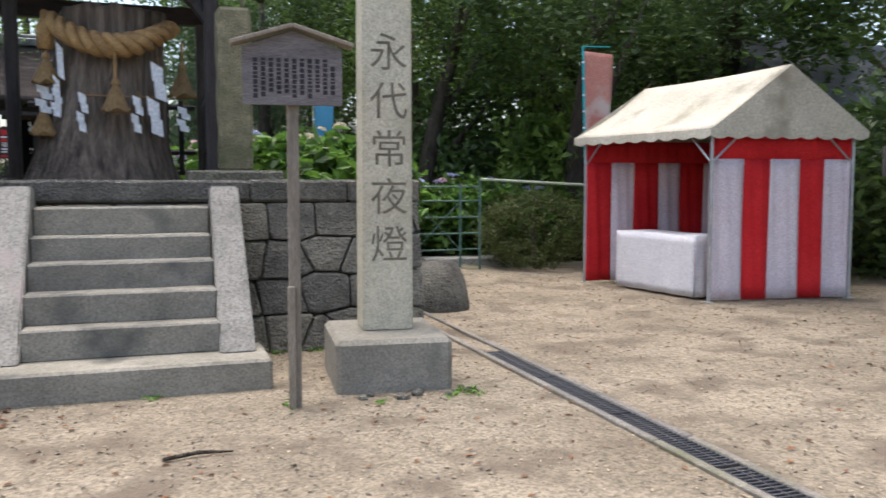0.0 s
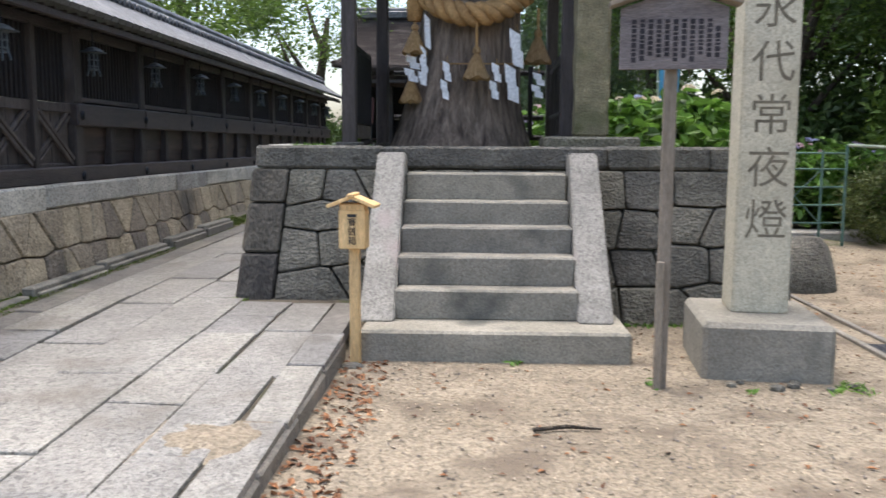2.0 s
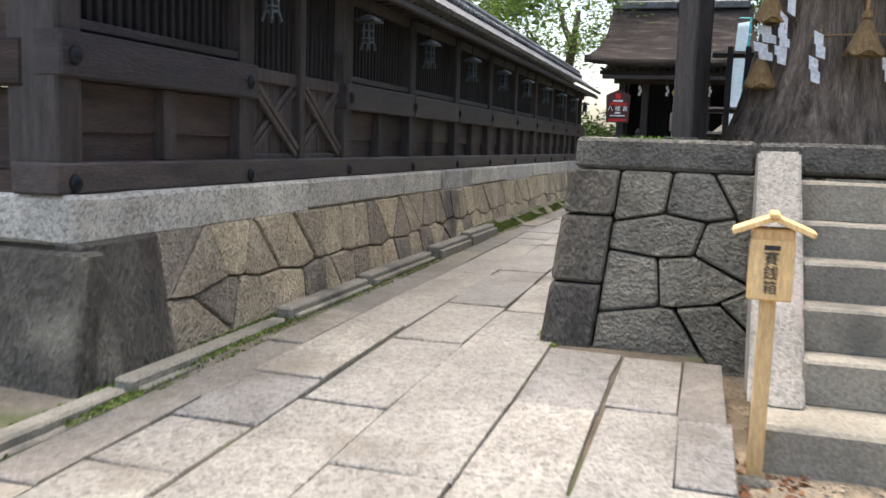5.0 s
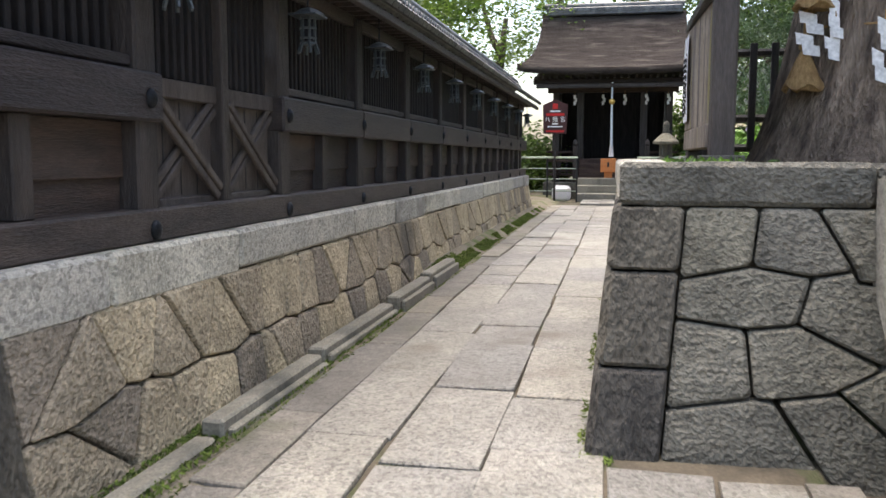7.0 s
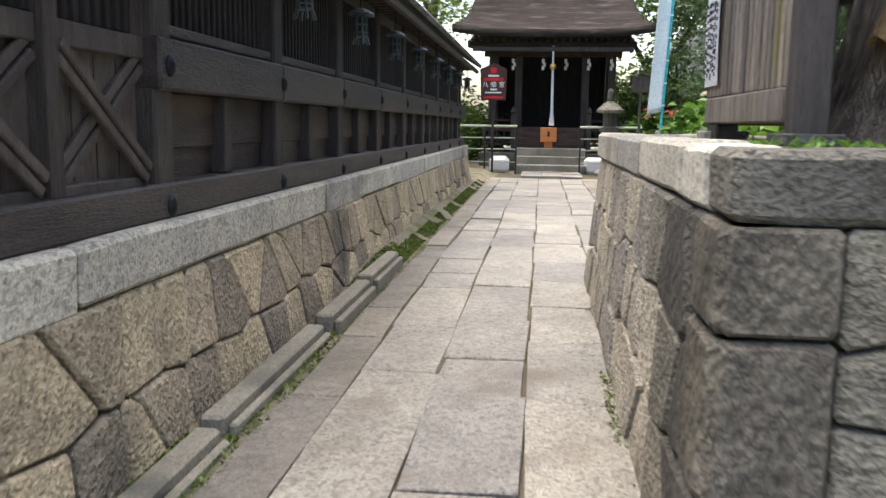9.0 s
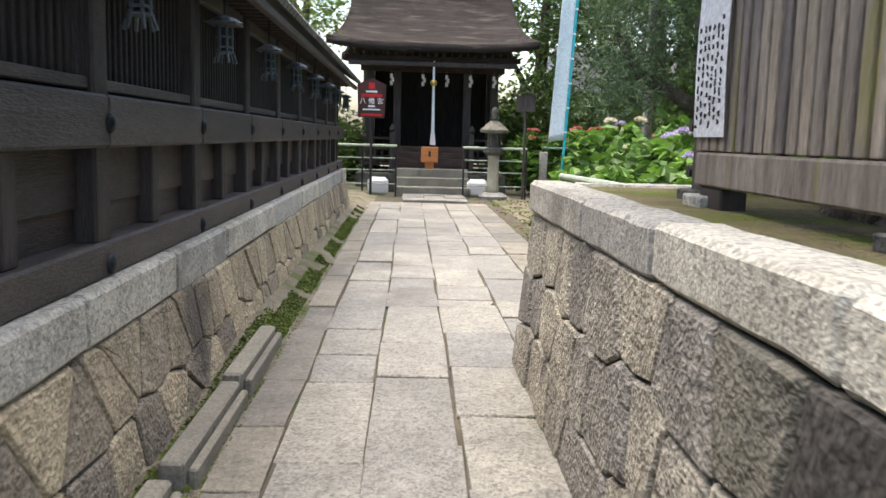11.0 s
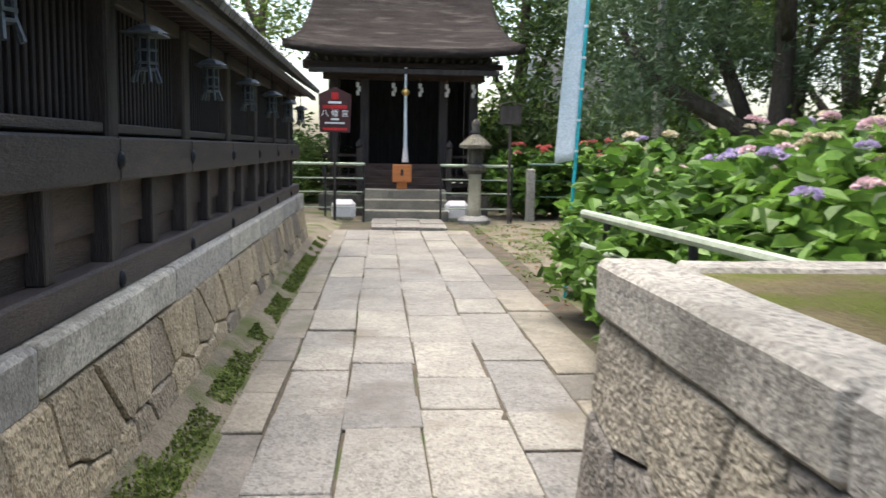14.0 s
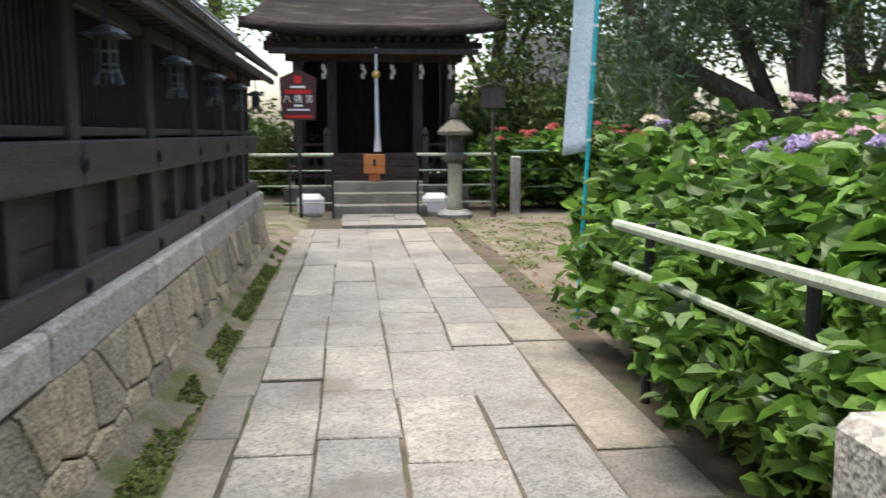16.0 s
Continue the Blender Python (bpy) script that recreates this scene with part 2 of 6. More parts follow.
PLASTER = mat("cream_plaster", (0.55, 0.5, 0.42), (0.65, 0.6, 0.5), 1, 30, 0.9, 0.1, 0)
PEBBLE = mat("pebble", (0.2, 0.17, 0.13), (0.36, 0.31, 0.25), 5, 60, 0.9, 0.2, 0.5, island=True)
DRYLEAF = mat("dry_leaf", (0.16, 0.075, 0.04), (0.28, 0.14, 0.07), 5, 60, 0.9, 0.2, 0.5, island=True)


def leaf_mat(name, c1, c2, rand=0.45, sheer=0.35):
    return mat(name, c1, c2, 0.6, 30, 0.5, 0, rand, island=True, sheer=sheer, spec=0.4)


LEAF = leaf_mat("broad_tree_leaf", (0.065, 0.12, 0.025), (0.12, 0.2, 0.04))
LEAF_LIGHT = leaf_mat("light_tree_leaf", (0.105, 0.185, 0.035), (0.175, 0.265, 0.055), sheer=0.4)
LEAF_DARK = leaf_mat("dark_tree_leaf", (0.045, 0.085, 0.025), (0.08, 0.135, 0.036))
HYD_LEAF = leaf_mat("hydrangea_leaf", (0.075, 0.17, 0.03), (0.15, 0.28, 0.05), 0.6)
AZALEA = leaf_mat("azalea_leaf", (0.075, 0.105, 0.03), (0.12, 0.15, 0.045), 0.4)
PINE = leaf_mat("pine_needle", (0.055, 0.1, 0.045), (0.09, 0.15, 0.07), 0.4, 0.15)
FLOWERS = {"violet": leaf_mat("violet_petal", (0.4, 0.33, 0.58), (0.56, 0.49, 0.7), 0.3), "pink": leaf_mat("pink_petal", (0.62, 0.42, 0.5), (0.75, 0.6, 0.64), 0.3),
           "blue": leaf_mat("blue_petal", (0.38, 0.42, 0.66), (0.54, 0.57, 0.76), 0.3), "cream": leaf_mat("cream_petal", (0.62, 0.55, 0.42), (0.75, 0.7, 0.58), 0.3),
           "coral": leaf_mat("coral_petal", (0.62, 0.16, 0.17), (0.72, 0.28, 0.26), 0.3)}

# ---------------------------------------------------------------- builders
rng = random.Random(7)


def mesh_of(bm, name):
    me = bpy.data.meshes.new(name)
    bm.to_mesh(me)
    bm.free()
    return me


def part(name, bm, material, parent, label="", smooth=False):
    me = bm if isinstance(bm, bpy.types.Mesh) else mesh_of(bm, name)
    if material and not me.materials:
        me.materials.append(material)
    if smooth:
        me.polygons.foreach_set("use_smooth", [True] * len(me.polygons))
    ob = new(name, me)
    ob.parent = parent
    if parent:
        ob.matrix_parent_inverse = Matrix.Translation(parent.location).inverted() if parent.parent is None else Matrix()
        if parent.parent is None:
            ob.matrix_parent_inverse = parent.matrix_basis.inverted()
    if label:
        ob["label"] = label
    return ob


def thing(name, label, category, at=(0, 0, 0), group="", kind=""):
    ob = new(name)
    ob.location = at
    ob.empty_display_size = 0.2
    ob.matrix_basis = Matrix.Translation(at)
    return tagged(ob, label, category, group, kind)


def cbox(bm, lo, hi, c=0.006, m=None):
    """A box with chamfered edges."""
    lo, hi = Vector(lo), Vector(hi)
    c = min(c, *(0.45 * abs(hi[i] - lo[i]) for i in range(3)))
    vs = {}
    for i in range(8):
        s = [(i >> k) & 1 for k in range(3)]
        for ax in range(3):
            p = [(hi[k] if s[k] else lo[k]) + (0 if k == ax else (-c if s[k] else c)) for k in range(3)]
            v = Vector(p)
            vs[i, ax] = bm.verts.new(m @ v if m else v)
    for ax in range(3):
        a, b = (ax + 1) % 3, (ax + 2) % 3
        for s in (0, 1):
            q = [(s << ax) | (u << a) | (w << b) for u, w in ((0, 0), (1, 0), (1, 1), (0, 1))]
            bm.faces.new([vs[i, ax] for i in (q if s else q[::-1])])
        for u in (0, 1):
            for w in (0, 1):
                i, j = (u << a) | (w << b), (1 << ax) | (u << a) | (w << b)
                f = [vs[i, a], vs[j, a], vs[j, b], vs[i, b]]
                bm.faces.new(f if u == w else f[::-1])
    for i in range(8):
        f = [vs[i, k] for k in range(3)]
        bm.faces.new(f if bin(i).count("1") % 2 else f[::-1])
    return bm


def box_part(name, lo, hi, material, parent, label="", c=0.006, m=None):
    return part(name, cbox(bmesh.new(), lo, hi, c, m), material, parent, label)


def tube(bm, pts, radii, seg=10, caps=True):
    """A round tube swept along points."""
    pts = [Vector(p) for p in pts]
    if not isinstance(radii, (list, tuple)):
        radii = [radii] * len(pts)
    rings = []
    side = None
    for i, p in enumerate(pts):
        d = (pts[min(i + 1, len(pts) - 1)] - pts[max(i - 1, 0)]).normalized()
        if side is None:
            side = d.orthogonal().normalized()
        side = (side - d * side.dot(d)).normalized()
        up = d.cross(side)
        rings.append([bm.verts.new(p + radii[i] * (math.cos(a) * side + math.sin(a) * up)) for a in (2 * math.pi * k / seg for k in range(seg))])
    for r, s in zip(rings, rings[1:]):
        for k in range(seg):
            bm.faces.new((r[k], r[(k + 1) % seg], s[(k + 1) % seg], s[k]))
    if caps:
        bm.faces.new(rings[0][::-1])
        bm.faces.new(rings[-1])
    return bm


def lathe(bm, profile, seg=16, at=(0, 0, 0), turn=0.0):
    """A turned solid from (radius, height) pairs."""
    rings = [[bm.verts.new((at[0] + r * math.cos(turn + 2 * math.pi * k / seg), at[1] + r * math.sin(turn + 2 * math.pi * k / seg), at[2] + z)) for k in range(seg)] for r, z in profile]
    for a, b in zip(rings, rings[1:]):
        for k in range(seg):
            bm.faces.new((a[k], a[(k + 1) % seg], b[(k + 1) % seg], b[k]))
    bm.faces.new(rings[0][::-1])
    bm.faces.new(rings[-1])
    return bm


def sheet(bm, nu, nv, fn, thick=0.0):
    """A grid surface from fn(u, v), doubled to a thickness along fn's third value when asked."""
    g = [[bm.verts.new(fn(i / nu, j / nv)) for j in range(nv + 1)] for i in range(nu + 1)]
    for i in range(nu):
        for j in range(nv):
            bm.faces.new((g[i][j], g[i + 1][j], g[i + 1][j + 1], g[i][j + 1]))
    if thick:
        bmesh.ops.recalc_face_normals(bm, faces=bm.faces)
        bmesh.ops.solidify(bm, geom=bm.faces[:], thickness=thick)
    return bm


def block(bm, ring, out, depth, c=0.02, push=0.0):
    """A stone: a convex outline pushed out along a direction, with a chamfered, slightly bulging face."""
    out = Vector(out).normalized()
    ring = [Vector(p) for p in ring]
    mid = sum(ring, Vector()) / len(ring)
    size = max((p - mid).length for p in ring)
    k = max(0.4, 1 - 1.4 * c / size)
    back = [bm.verts.new(p - out * depth) for p in ring]
    front = [bm.verts.new(p + out * (push - c)) for p in ring]
    face = [bm.verts.new(mid + (p - mid) * k + out * (push + rng.uniform(-0.25, 0.25) * c)) for p in ring]
    inner = [bm.verts.new(mid + (p - mid) * 0.5 + out * (push + rng.uniform(0.0, 0.22) * c)) for p in ring]
    top = bm.verts.new(mid + out * (push + rng.uniform(0.12, 0.3) * c))
    n = len(ring)
    for i in range(n):
        j = (i + 1) % n
        bm.faces.new((back[i], back[j], front[j], front[i]))
        bm.faces.new((front[i], front[j], face[j], face[i]))
        bm.faces.new((face[i], face[j], inner[j], inner[i]))
        bm.faces.new((inner[i], inner[j], top))
    bm.normal_update()
    if sum(f.normal.dot(out) for f in bm.faces) < 0:
        bmesh.ops.reverse_faces(bm, faces=bm.faces)
    return bm


def letters(text, size, m, material, parent, name="letter", label=""):
    """One line of raised characters in the built-in font, as a mesh."""
    cu = bpy.data.curves.new("letters", "FONT")
    cu.body, cu.size, cu.extrude = text, size, 0.0015
    cu.align_x, cu.align_y = "CENTER", "CENTER"
    ob = bpy.data.objects.new("letters", cu)
    scene.collection.objects.link(ob)
    bpy.context.view_layer.update()
    me = bpy.data.meshes.new_from_object(ob.evaluated_get(bpy.context.evaluated_depsgraph_get()))
    bpy.data.objects.remove(ob)
    me.transform(m)
    me.materials.clear()
    return part(name, me, material, parent, label)


def pave_z(y):
    return float(np.interp(y, [-6, -3, 3, 7, 13, 40], [0.0, 0.02, 0.10, 0.19, 0.25, 0.25]))


def smooth01(v):
    v = min(1.0, max(0.0, v))
    return v * v * (3 - 2 * v)


def ground_z(x, y):
    """Gravel court at zero, the lane and the shrine yard a little higher."""
    lane = pave_z(y) - 0.016
    if y < 7.2:
        z = lane - 0.004 if x < -0.95 else 0.0
    else:
        z = lane + (0 - lane) * smooth01((x - 3.0) / 3.0)
        if x > 0 and y < 12:
            z = z + (0 - z) * smooth01((12 - y) / 2.0)
    if x < -3.44:
        z = lane + 0.02 + 0.1 * smooth01((-3.44 - x) / 0.25) * smooth01((y - 10.5) / 2.0)
    r = 0.012 * noise.noise((x * 1.3, y * 1.3, 0)) + 0.006 * noise.noise((x * 5, y * 5, 3))
    return z + r


# ---------------------------------------------------------------- ground
def axis(lo, hi, step, far):
    near = list(np.arange(lo, hi, step))
    out = [lo - d for d in far[::-1]] + near + [hi + d for d in far]
    return out


gx = axis(-4.4, 12, 0.15, [1, 3, 8, 20, 60, 200, 900])
gy = axis(-3, 31, 0.2, [1, 3, 8, 20, 60, 200, 900])
gv = [(x, y, ground_z(x, y) if -8 < x < 20 and -10 < y < 50 else (0.1 if y > 10 else 0.0)) for y in gy for x in gx]
nx = len(gx)
gf = [(j * nx + i, j * nx + i + 1, (j + 1) * nx + i + 1, (j + 1) * nx + i) for j in range(len(gy) - 1) for i in range(nx - 1)]
me = bpy.data.meshes.new("ground")
me.from_pydata(gv, [], gf)
me.materials.append(SAND)
me.materials.append(EARTH)
me.materials.append(JOINT)
for poly in me.polygons:
    c = poly.center
    poly.material_index = 2 if (-3.42 < c.x < -0.95 and c.y < 7.2) or (-3.42 < c.x < -0.7 and 7.2 <= c.y < 27) else 1 if c.x < -3.4 or (c.y > 12 and c.x < 5) or c.y > 12.6 else 0
    poly.use_smooth = True
ground = tagged(new("ground", me), "pale sandy gravel ground with dark damp patches", "ground", kind="structure")

# ---------------------------------------------------------------- masonry
STONES = []


def clip(poly, px, py, nx, ny):
    """The part of a convex outline on the inner side of a line through (px, py) with outward normal (nx, ny)."""
    out = []
    for p, q in zip(poly, poly[1:] + poly[:1]):
        dp = (p[0] - px) * nx + (p[1] - py) * ny
        dq = (q[0] - px) * nx + (q[1] - py) * ny
        if dp <= 0:
            out.append(p)
        if dp * dq < 0:
            k = dp / (dp - dq)
            out.append((p[0] + (q[0] - p[0]) * k, p[1] + (q[1] - p[1]) * k))
    return out


def soften(poly, c):
    """Round off each corner of an outline a little."""
    out = []
    for i, p in enumerate(poly):
        for q in (poly[i - 1], poly[(i + 1) % len(poly)]):
            d = math.hypot(q[0] - p[0], q[1] - p[1])
            k = min(c / d, 0.3) if d > 1e-6 else 0
            out.append((p[0] + (q[0] - p[0]) * k, p[1] + (q[1] - p[1]) * k))
    return [p for i, p in enumerate(out) if math.hypot(p[0] - out[i - 1][0], p[1] - out[i - 1][1]) > 0.004]


def masonry(parent, start, along, length, z0, z1, batter, out, rows, mean, material, seed, name="stone", head=0.0, tail=0.0, first=(), last=(), gap=0.006, jitter=0.3, bed=1.5):
    """Irregular fitted stones on a leaning wall face, with corner stones given as (width, share of height); laid last."""
    r = random.Random(seed)
    start, along, out = Vector(start), Vector(along), Vector(out)
    tall = z1 - (z0(0) if callable(z0) else z0)

    def at(s, h):
        h = h / tall
        zb = z0(s) if callable(z0) else z0
        return start + along * (s + head * h * (1 - s / length) - tail * h * s / length) + Vector((0, 0, zb + (z1 - zb) * h)) - out * (batter * h)

    def lay(poly, push):
        if len(poly) < 3:
            return
        kind = material(poly[0][0]) if callable(material) else material
        STONES.append((parent, name, [at(*p) for p in soften(poly, r.uniform(0.008, 0.022))], out, 0.1, r.uniform(0.011, 0.018), push, kind))

    edges = []
    for stack, side in ((first, 0), (last, 1)):
        h, width = 0.0, 0.0
        for w, share in stack:
            e = w
            a, b = (0.0, e) if side == 0 else (length - e, length)
            top = h + share * tall
            lay([(a + gap * side, h + gap * (h > 0)), (b - gap * (1 - side), h + gap * (h > 0)), (b - gap * (1 - side), top - gap), (a + gap * side, top - gap)], 0.02)
            h, width = top, max(width, e)
        edges.append(width)
    lo, hi = edges[0] + gap, length - edges[1] - gap
    seeds = []
    for k in range(rows):
        s_ = lo - mean * r.uniform(0.1, 0.6)
        while s_ < hi + mean * 0.3:
            s_ += mean * r.uniform(0.6, 1.45)
            seeds.append((s_, bed * tall * (k + 0.5 + r.uniform(-jitter, jitter)) / rows))
    for i, (cx, cy) in enumerate(seeds):
        poly = [(lo, gap * bed), (hi, gap * bed), (hi, (tall - gap) * bed), (lo, (tall - gap) * bed)]
        for j, (ox, oy) in enumerate(seeds):
            if j != i and abs(ox - cx) < mean * 4:
                d = math.hypot(ox - cx, oy - cy)
                nx_, ny_ = (ox - cx) / d, (oy - cy) / d
                g = gap * (1 + (bed - 1) * abs(ny_))
                poly = clip(poly, (cx + ox) / 2 - nx_ * g, (cy + oy) / 2 - ny_ * g, nx_, ny_)
                if len(poly) < 3:
                    break
        if len(poly) >= 3 and max(p[0] for p in poly) - min(p[0] for p in poly) > 0.06:
            lay([(p[0], p[1] / bed) for p in poly], r.uniform(0.0, 0.016))


SLABS = []


def paving(parent, x0, x1, y0, y1, mean, material, seed, gap=0.006, name="paving_slab"):
    r = random.Random(seed)
    y = y0
    while y < y1 - 0.05:
        e = min(y1, y + mean * r.uniform(0.6, 1.5))
        if y1 - e < 0.3:
            e = y1
        j = [r.uniform(-0.014, 0.014) for _ in range(8)]
        dz = r.uniform(-0.008, 0.008)
        pts = [(x0 + gap + j[0], y + gap + j[1]), (x1 - gap + j[2], y + gap + j[3]), (x1 - gap + j[4], e - gap + j[5]), (x0 + gap + j[6], e - gap + j[7])]
        SLABS.append((parent, name, [Vector((px, py, pave_z(py) + dz)) for px, py in pts], (0, 0, 1), 0.09, 0.006, r.uniform(-0.003, 0.003), material))
        y = e

# ---------------------------------------------------------------- stone lane
pavement = thing("pavement", "worn granite slab paving of the shrine lane", "paving", kind="structure")
for i, (a, b) in enumerate(((-3.17, -2.77), (-2.77, -2.33), (-2.33, -1.84))):
    paving(pavement, a, b, -3.0, 24.9, 0.85, PAVE, 20 + i)
paving(pavement, -3.42, -3.17, -3.0, 24.9, 1.1, BORDER, 30)
paving(pavement, -1.84, -1.44, -3.0, 6.95, 0.7, PAVE, 31)
paving(pavement, -1.44, -1.1, -3.0, 6.9, 0.8, PAVE, 32)
paving(pavement, -1.1, -0.87, -3.0, 5.95, 1.5, PAVE, 33, name="kerb_stone")
paving(pavement, -1.1, -0.9, 5.95, 6.95, 1.2, BORDER, 37, name="kerb_stone")
paving(pavement, -1.84, -1.38, 12.35, 24.9, 0.85, PAVE, 34)
paving(pavement, -1.38, -0.95, 12.35, 24.9, 0.9, BORDER, 35)
paving(pavement, -4.6, -3.42, 23.1, 24.9, 0.9, PAVE, 36)
for k in range(3):
    paving(pavement, -2.75 + 0.48 * k, -2.27 + 0.48 * k, 25.0, 26.9, 0.7, PAVE, 40 + k)
for s in SLABS[-9:]:
    if s[2][0].y > 24.95:
        for p in s[2]:
            p.z += 0.05
# kerb side down to the gravel
box_part("kerb_face", (-1.05, -3, -0.05), (-0.868, 5.95, 0.0), BORDER, pavement, c=0.01)
bm = bmesh.new()
for i in range(12):
    y0 = -3 + i * 0.745
    x = -0.866
    cbox(bm, (-1.0, y0 + 0.004, -0.05), (x, y0 + 0.741, pave_z(y0) - 0.03), 0.012)
part("kerb_riser", bm, BORDER, pavement)

# gutter kerbs beside the wall
for i, (a, b, x, h) in enumerate(((4.0, 5.35, -3.6, 0.06), (5.38, 6.9, -3.6, 0.06), (6.95, 8.25, -3.6, 0.08), (8.3, 9.9, -3.61, 0.09), (9.95, 11.1, -3.58, 0.12), (11.13, 12.3, -3.58, 0.14))):
    kerb = thing("gutter_kerb", "weathered grey stone gutter kerb lying along the wall", "kerb", (x, (a + b) / 2, pave_z(a)), "gutter kerbs")
    bm = cbox(bmesh.new(), (x, a, pave_z(a) - 0.06), (x + 0.105, b, pave_z(a) + h), 0.014)
    part("upper_bar", bm, STEPSTONE, kerb)
    part("lower_bar", cbox(bmesh.new(), (x + 0.11, a + 0.03, pave_z(a) - 0.06), (x + 0.15, b - 0.02, pave_z(a) + h - 0.04), 0.01), STEPSTONE, kerb)

# ---------------------------------------------------------------- platform and steps
platform = thing("stone_platform", "raised platform of dark fitted stone with granite coping", "platform", (0.4, 9.6, 0), kind="structure")
PX0, PX1, PY0, PY1, PZ = -1.82, 2.5, 7.36, 11.95, 1.40
bm = bmesh.new()
cor = [((PX0 - 0.02, PY0 - 0.2), (PX0 + 0.12, PY0 + 0.1)), ((PX1, PY0 - 0.2), (PX1 - 0.12, PY0 + 0.1)), ((PX1, PY1), (PX1 - 0.12, PY1 - 0.12)), ((PX0 - 0.02, PY1), (PX0 + 0.12, PY1 - 0.12))]
lo = [bm.verts.new((*a, -0.1)) for a, b in cor]
hi = [bm.verts.new((*b, 1.33)) for a, b in cor]
for i in range(4):
    bm.faces.new((lo[i], lo[(i + 1) % 4], hi[(i + 1) % 4], hi[i]))
bm.faces.new(hi)
part("core", bm, JOINT, platform)
box_part("mossy_top", (PX0 + 0.2, PY0 + 0.3, 1.2), (PX1 - 0.2, PY1 - 0.2, 1.38), PLATTOP, platform)


def coping(name, a, b, wide, cuts, material):
    a, b = Vector(a), Vector(b)
    d = b - a
    ang = math.atan2(d.y, d.x)
    for u, v in zip(cuts, cuts[1:]):
        bm = bmesh.new()
        m = Matrix.Translation((a.x, a.y, 0)) @ Matrix.Rotation(ang, 4, "Z")
        cbox(bm, (u * d.length + 0.006, 0, 1.215 + rng.uniform(-0.012, 0.012)), (v * d.length - 0.006, wide, PZ + rng.uniform(-0.006, 0.006)), 0.022, m)
        bmesh.ops.subdivide_edges(bm, edges=[e for e in bm.edges if e.calc_length() > 0.15], cuts=5, use_grid_fill=True)
        for vt in bm.verts:
            vt.co += 0.009 * noise.noise_vector(vt.co * 6)
        part(name, bm, material, platform)


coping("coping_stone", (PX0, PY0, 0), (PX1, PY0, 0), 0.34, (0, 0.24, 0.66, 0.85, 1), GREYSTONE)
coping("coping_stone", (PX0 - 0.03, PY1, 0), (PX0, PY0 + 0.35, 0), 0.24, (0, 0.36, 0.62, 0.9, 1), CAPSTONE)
coping("coping_stone", (PX1, PY1, 0), (PX0 + 0.22, PY1, 0), 0.22, (0, 0.35, 0.7, 1), CAPSTONE)
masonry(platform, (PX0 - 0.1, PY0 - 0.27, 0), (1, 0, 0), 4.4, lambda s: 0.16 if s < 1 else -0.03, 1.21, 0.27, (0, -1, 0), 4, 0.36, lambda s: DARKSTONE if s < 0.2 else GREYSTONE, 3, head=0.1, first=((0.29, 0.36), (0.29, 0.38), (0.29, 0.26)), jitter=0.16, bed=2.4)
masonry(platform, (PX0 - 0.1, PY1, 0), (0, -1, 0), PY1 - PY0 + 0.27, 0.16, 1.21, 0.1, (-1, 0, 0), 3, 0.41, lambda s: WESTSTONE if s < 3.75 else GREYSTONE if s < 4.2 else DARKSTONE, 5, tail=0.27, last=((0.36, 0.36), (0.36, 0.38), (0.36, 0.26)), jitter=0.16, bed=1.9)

steps = thing("stone_steps", "flight of six grey stone steps up to the platform", "steps", (0.1, 6.5, 0))
box_part("base_step", (-0.767, 5.86, -0.05), (1.0, 6.5, 0.207), STEPSTONE, steps, c=0.018)
TREAD = ((6.24, 0.415), (6.45, 0.62), (6.67, 0.81), (6.9, 0.985), (7.13, 1.19))
for i, (y, z) in enumerate(TREAD):
    bm = cbox(bmesh.new(), (-0.57, y, z - 0.215), (0.69, y + 0.42, z), 0.014)
    bmesh.ops.subdivide_edges(bm, edges=[e for e in bm.edges if e.calc_length() > 0.3], cuts=8, use_grid_fill=True)
    for v in bm.verts:
        v.co += 0.006 * noise.noise_vector(v.co * 5)
    part("step", bm, STEPSTONE, steps)
for x in (-0.79, 0.7):
    bal = []
    for y, z in ((6.13, 0.205), (7.12, 1.345), (7.36, 1.345), (7.36, 0.9), (6.5, 0.205)):
        bal.append((y, z))
    bm = bmesh.new()
    a = [bm.verts.new((x - (0.02 if y < 6.6 else 0), y, z)) for y, z in bal]
    b = [bm.verts.new((x + 0.215 + (0.01 if y < 6.6 else 0), y, z)) for y, z in bal]
    n = len(bal)
    bm.faces.new(a)
    bm.faces.new(b[::-1])
    for i in range(n):
        bm.faces.new((a[i], b[i], b[(i + 1) % n], a[(i + 1) % n]))
    bmesh.ops.recalc_face_normals(bm, faces=bm.faces)
    bmesh.ops.bevel(bm, geom=bm.edges[:], offset=0.014, segments=2, affect="EDGES")
    part("balustrade", bm, GRANITE, steps, "speckled granite sloping balustrade slab")

# ---------------------------------------------------------------- dark wall
wall = thing("wall_west", "long dark timber shrine wall on a tan stone base", "wall", (-4, 14, 0), kind="structure")
WY0, WY1 = 5.35, 22.6
bm = bmesh.new()
cbox(bm, (-4.5, WY0 + 0.05, -0.2), (-3.86, WY1, 0.98), 0.01)
part("stone_core", bm, JOINT, wall)
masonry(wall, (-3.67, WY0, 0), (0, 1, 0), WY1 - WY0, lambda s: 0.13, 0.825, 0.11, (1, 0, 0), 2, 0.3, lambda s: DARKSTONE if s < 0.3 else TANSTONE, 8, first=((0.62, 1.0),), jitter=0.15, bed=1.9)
y = WY0
r = random.Random(4)
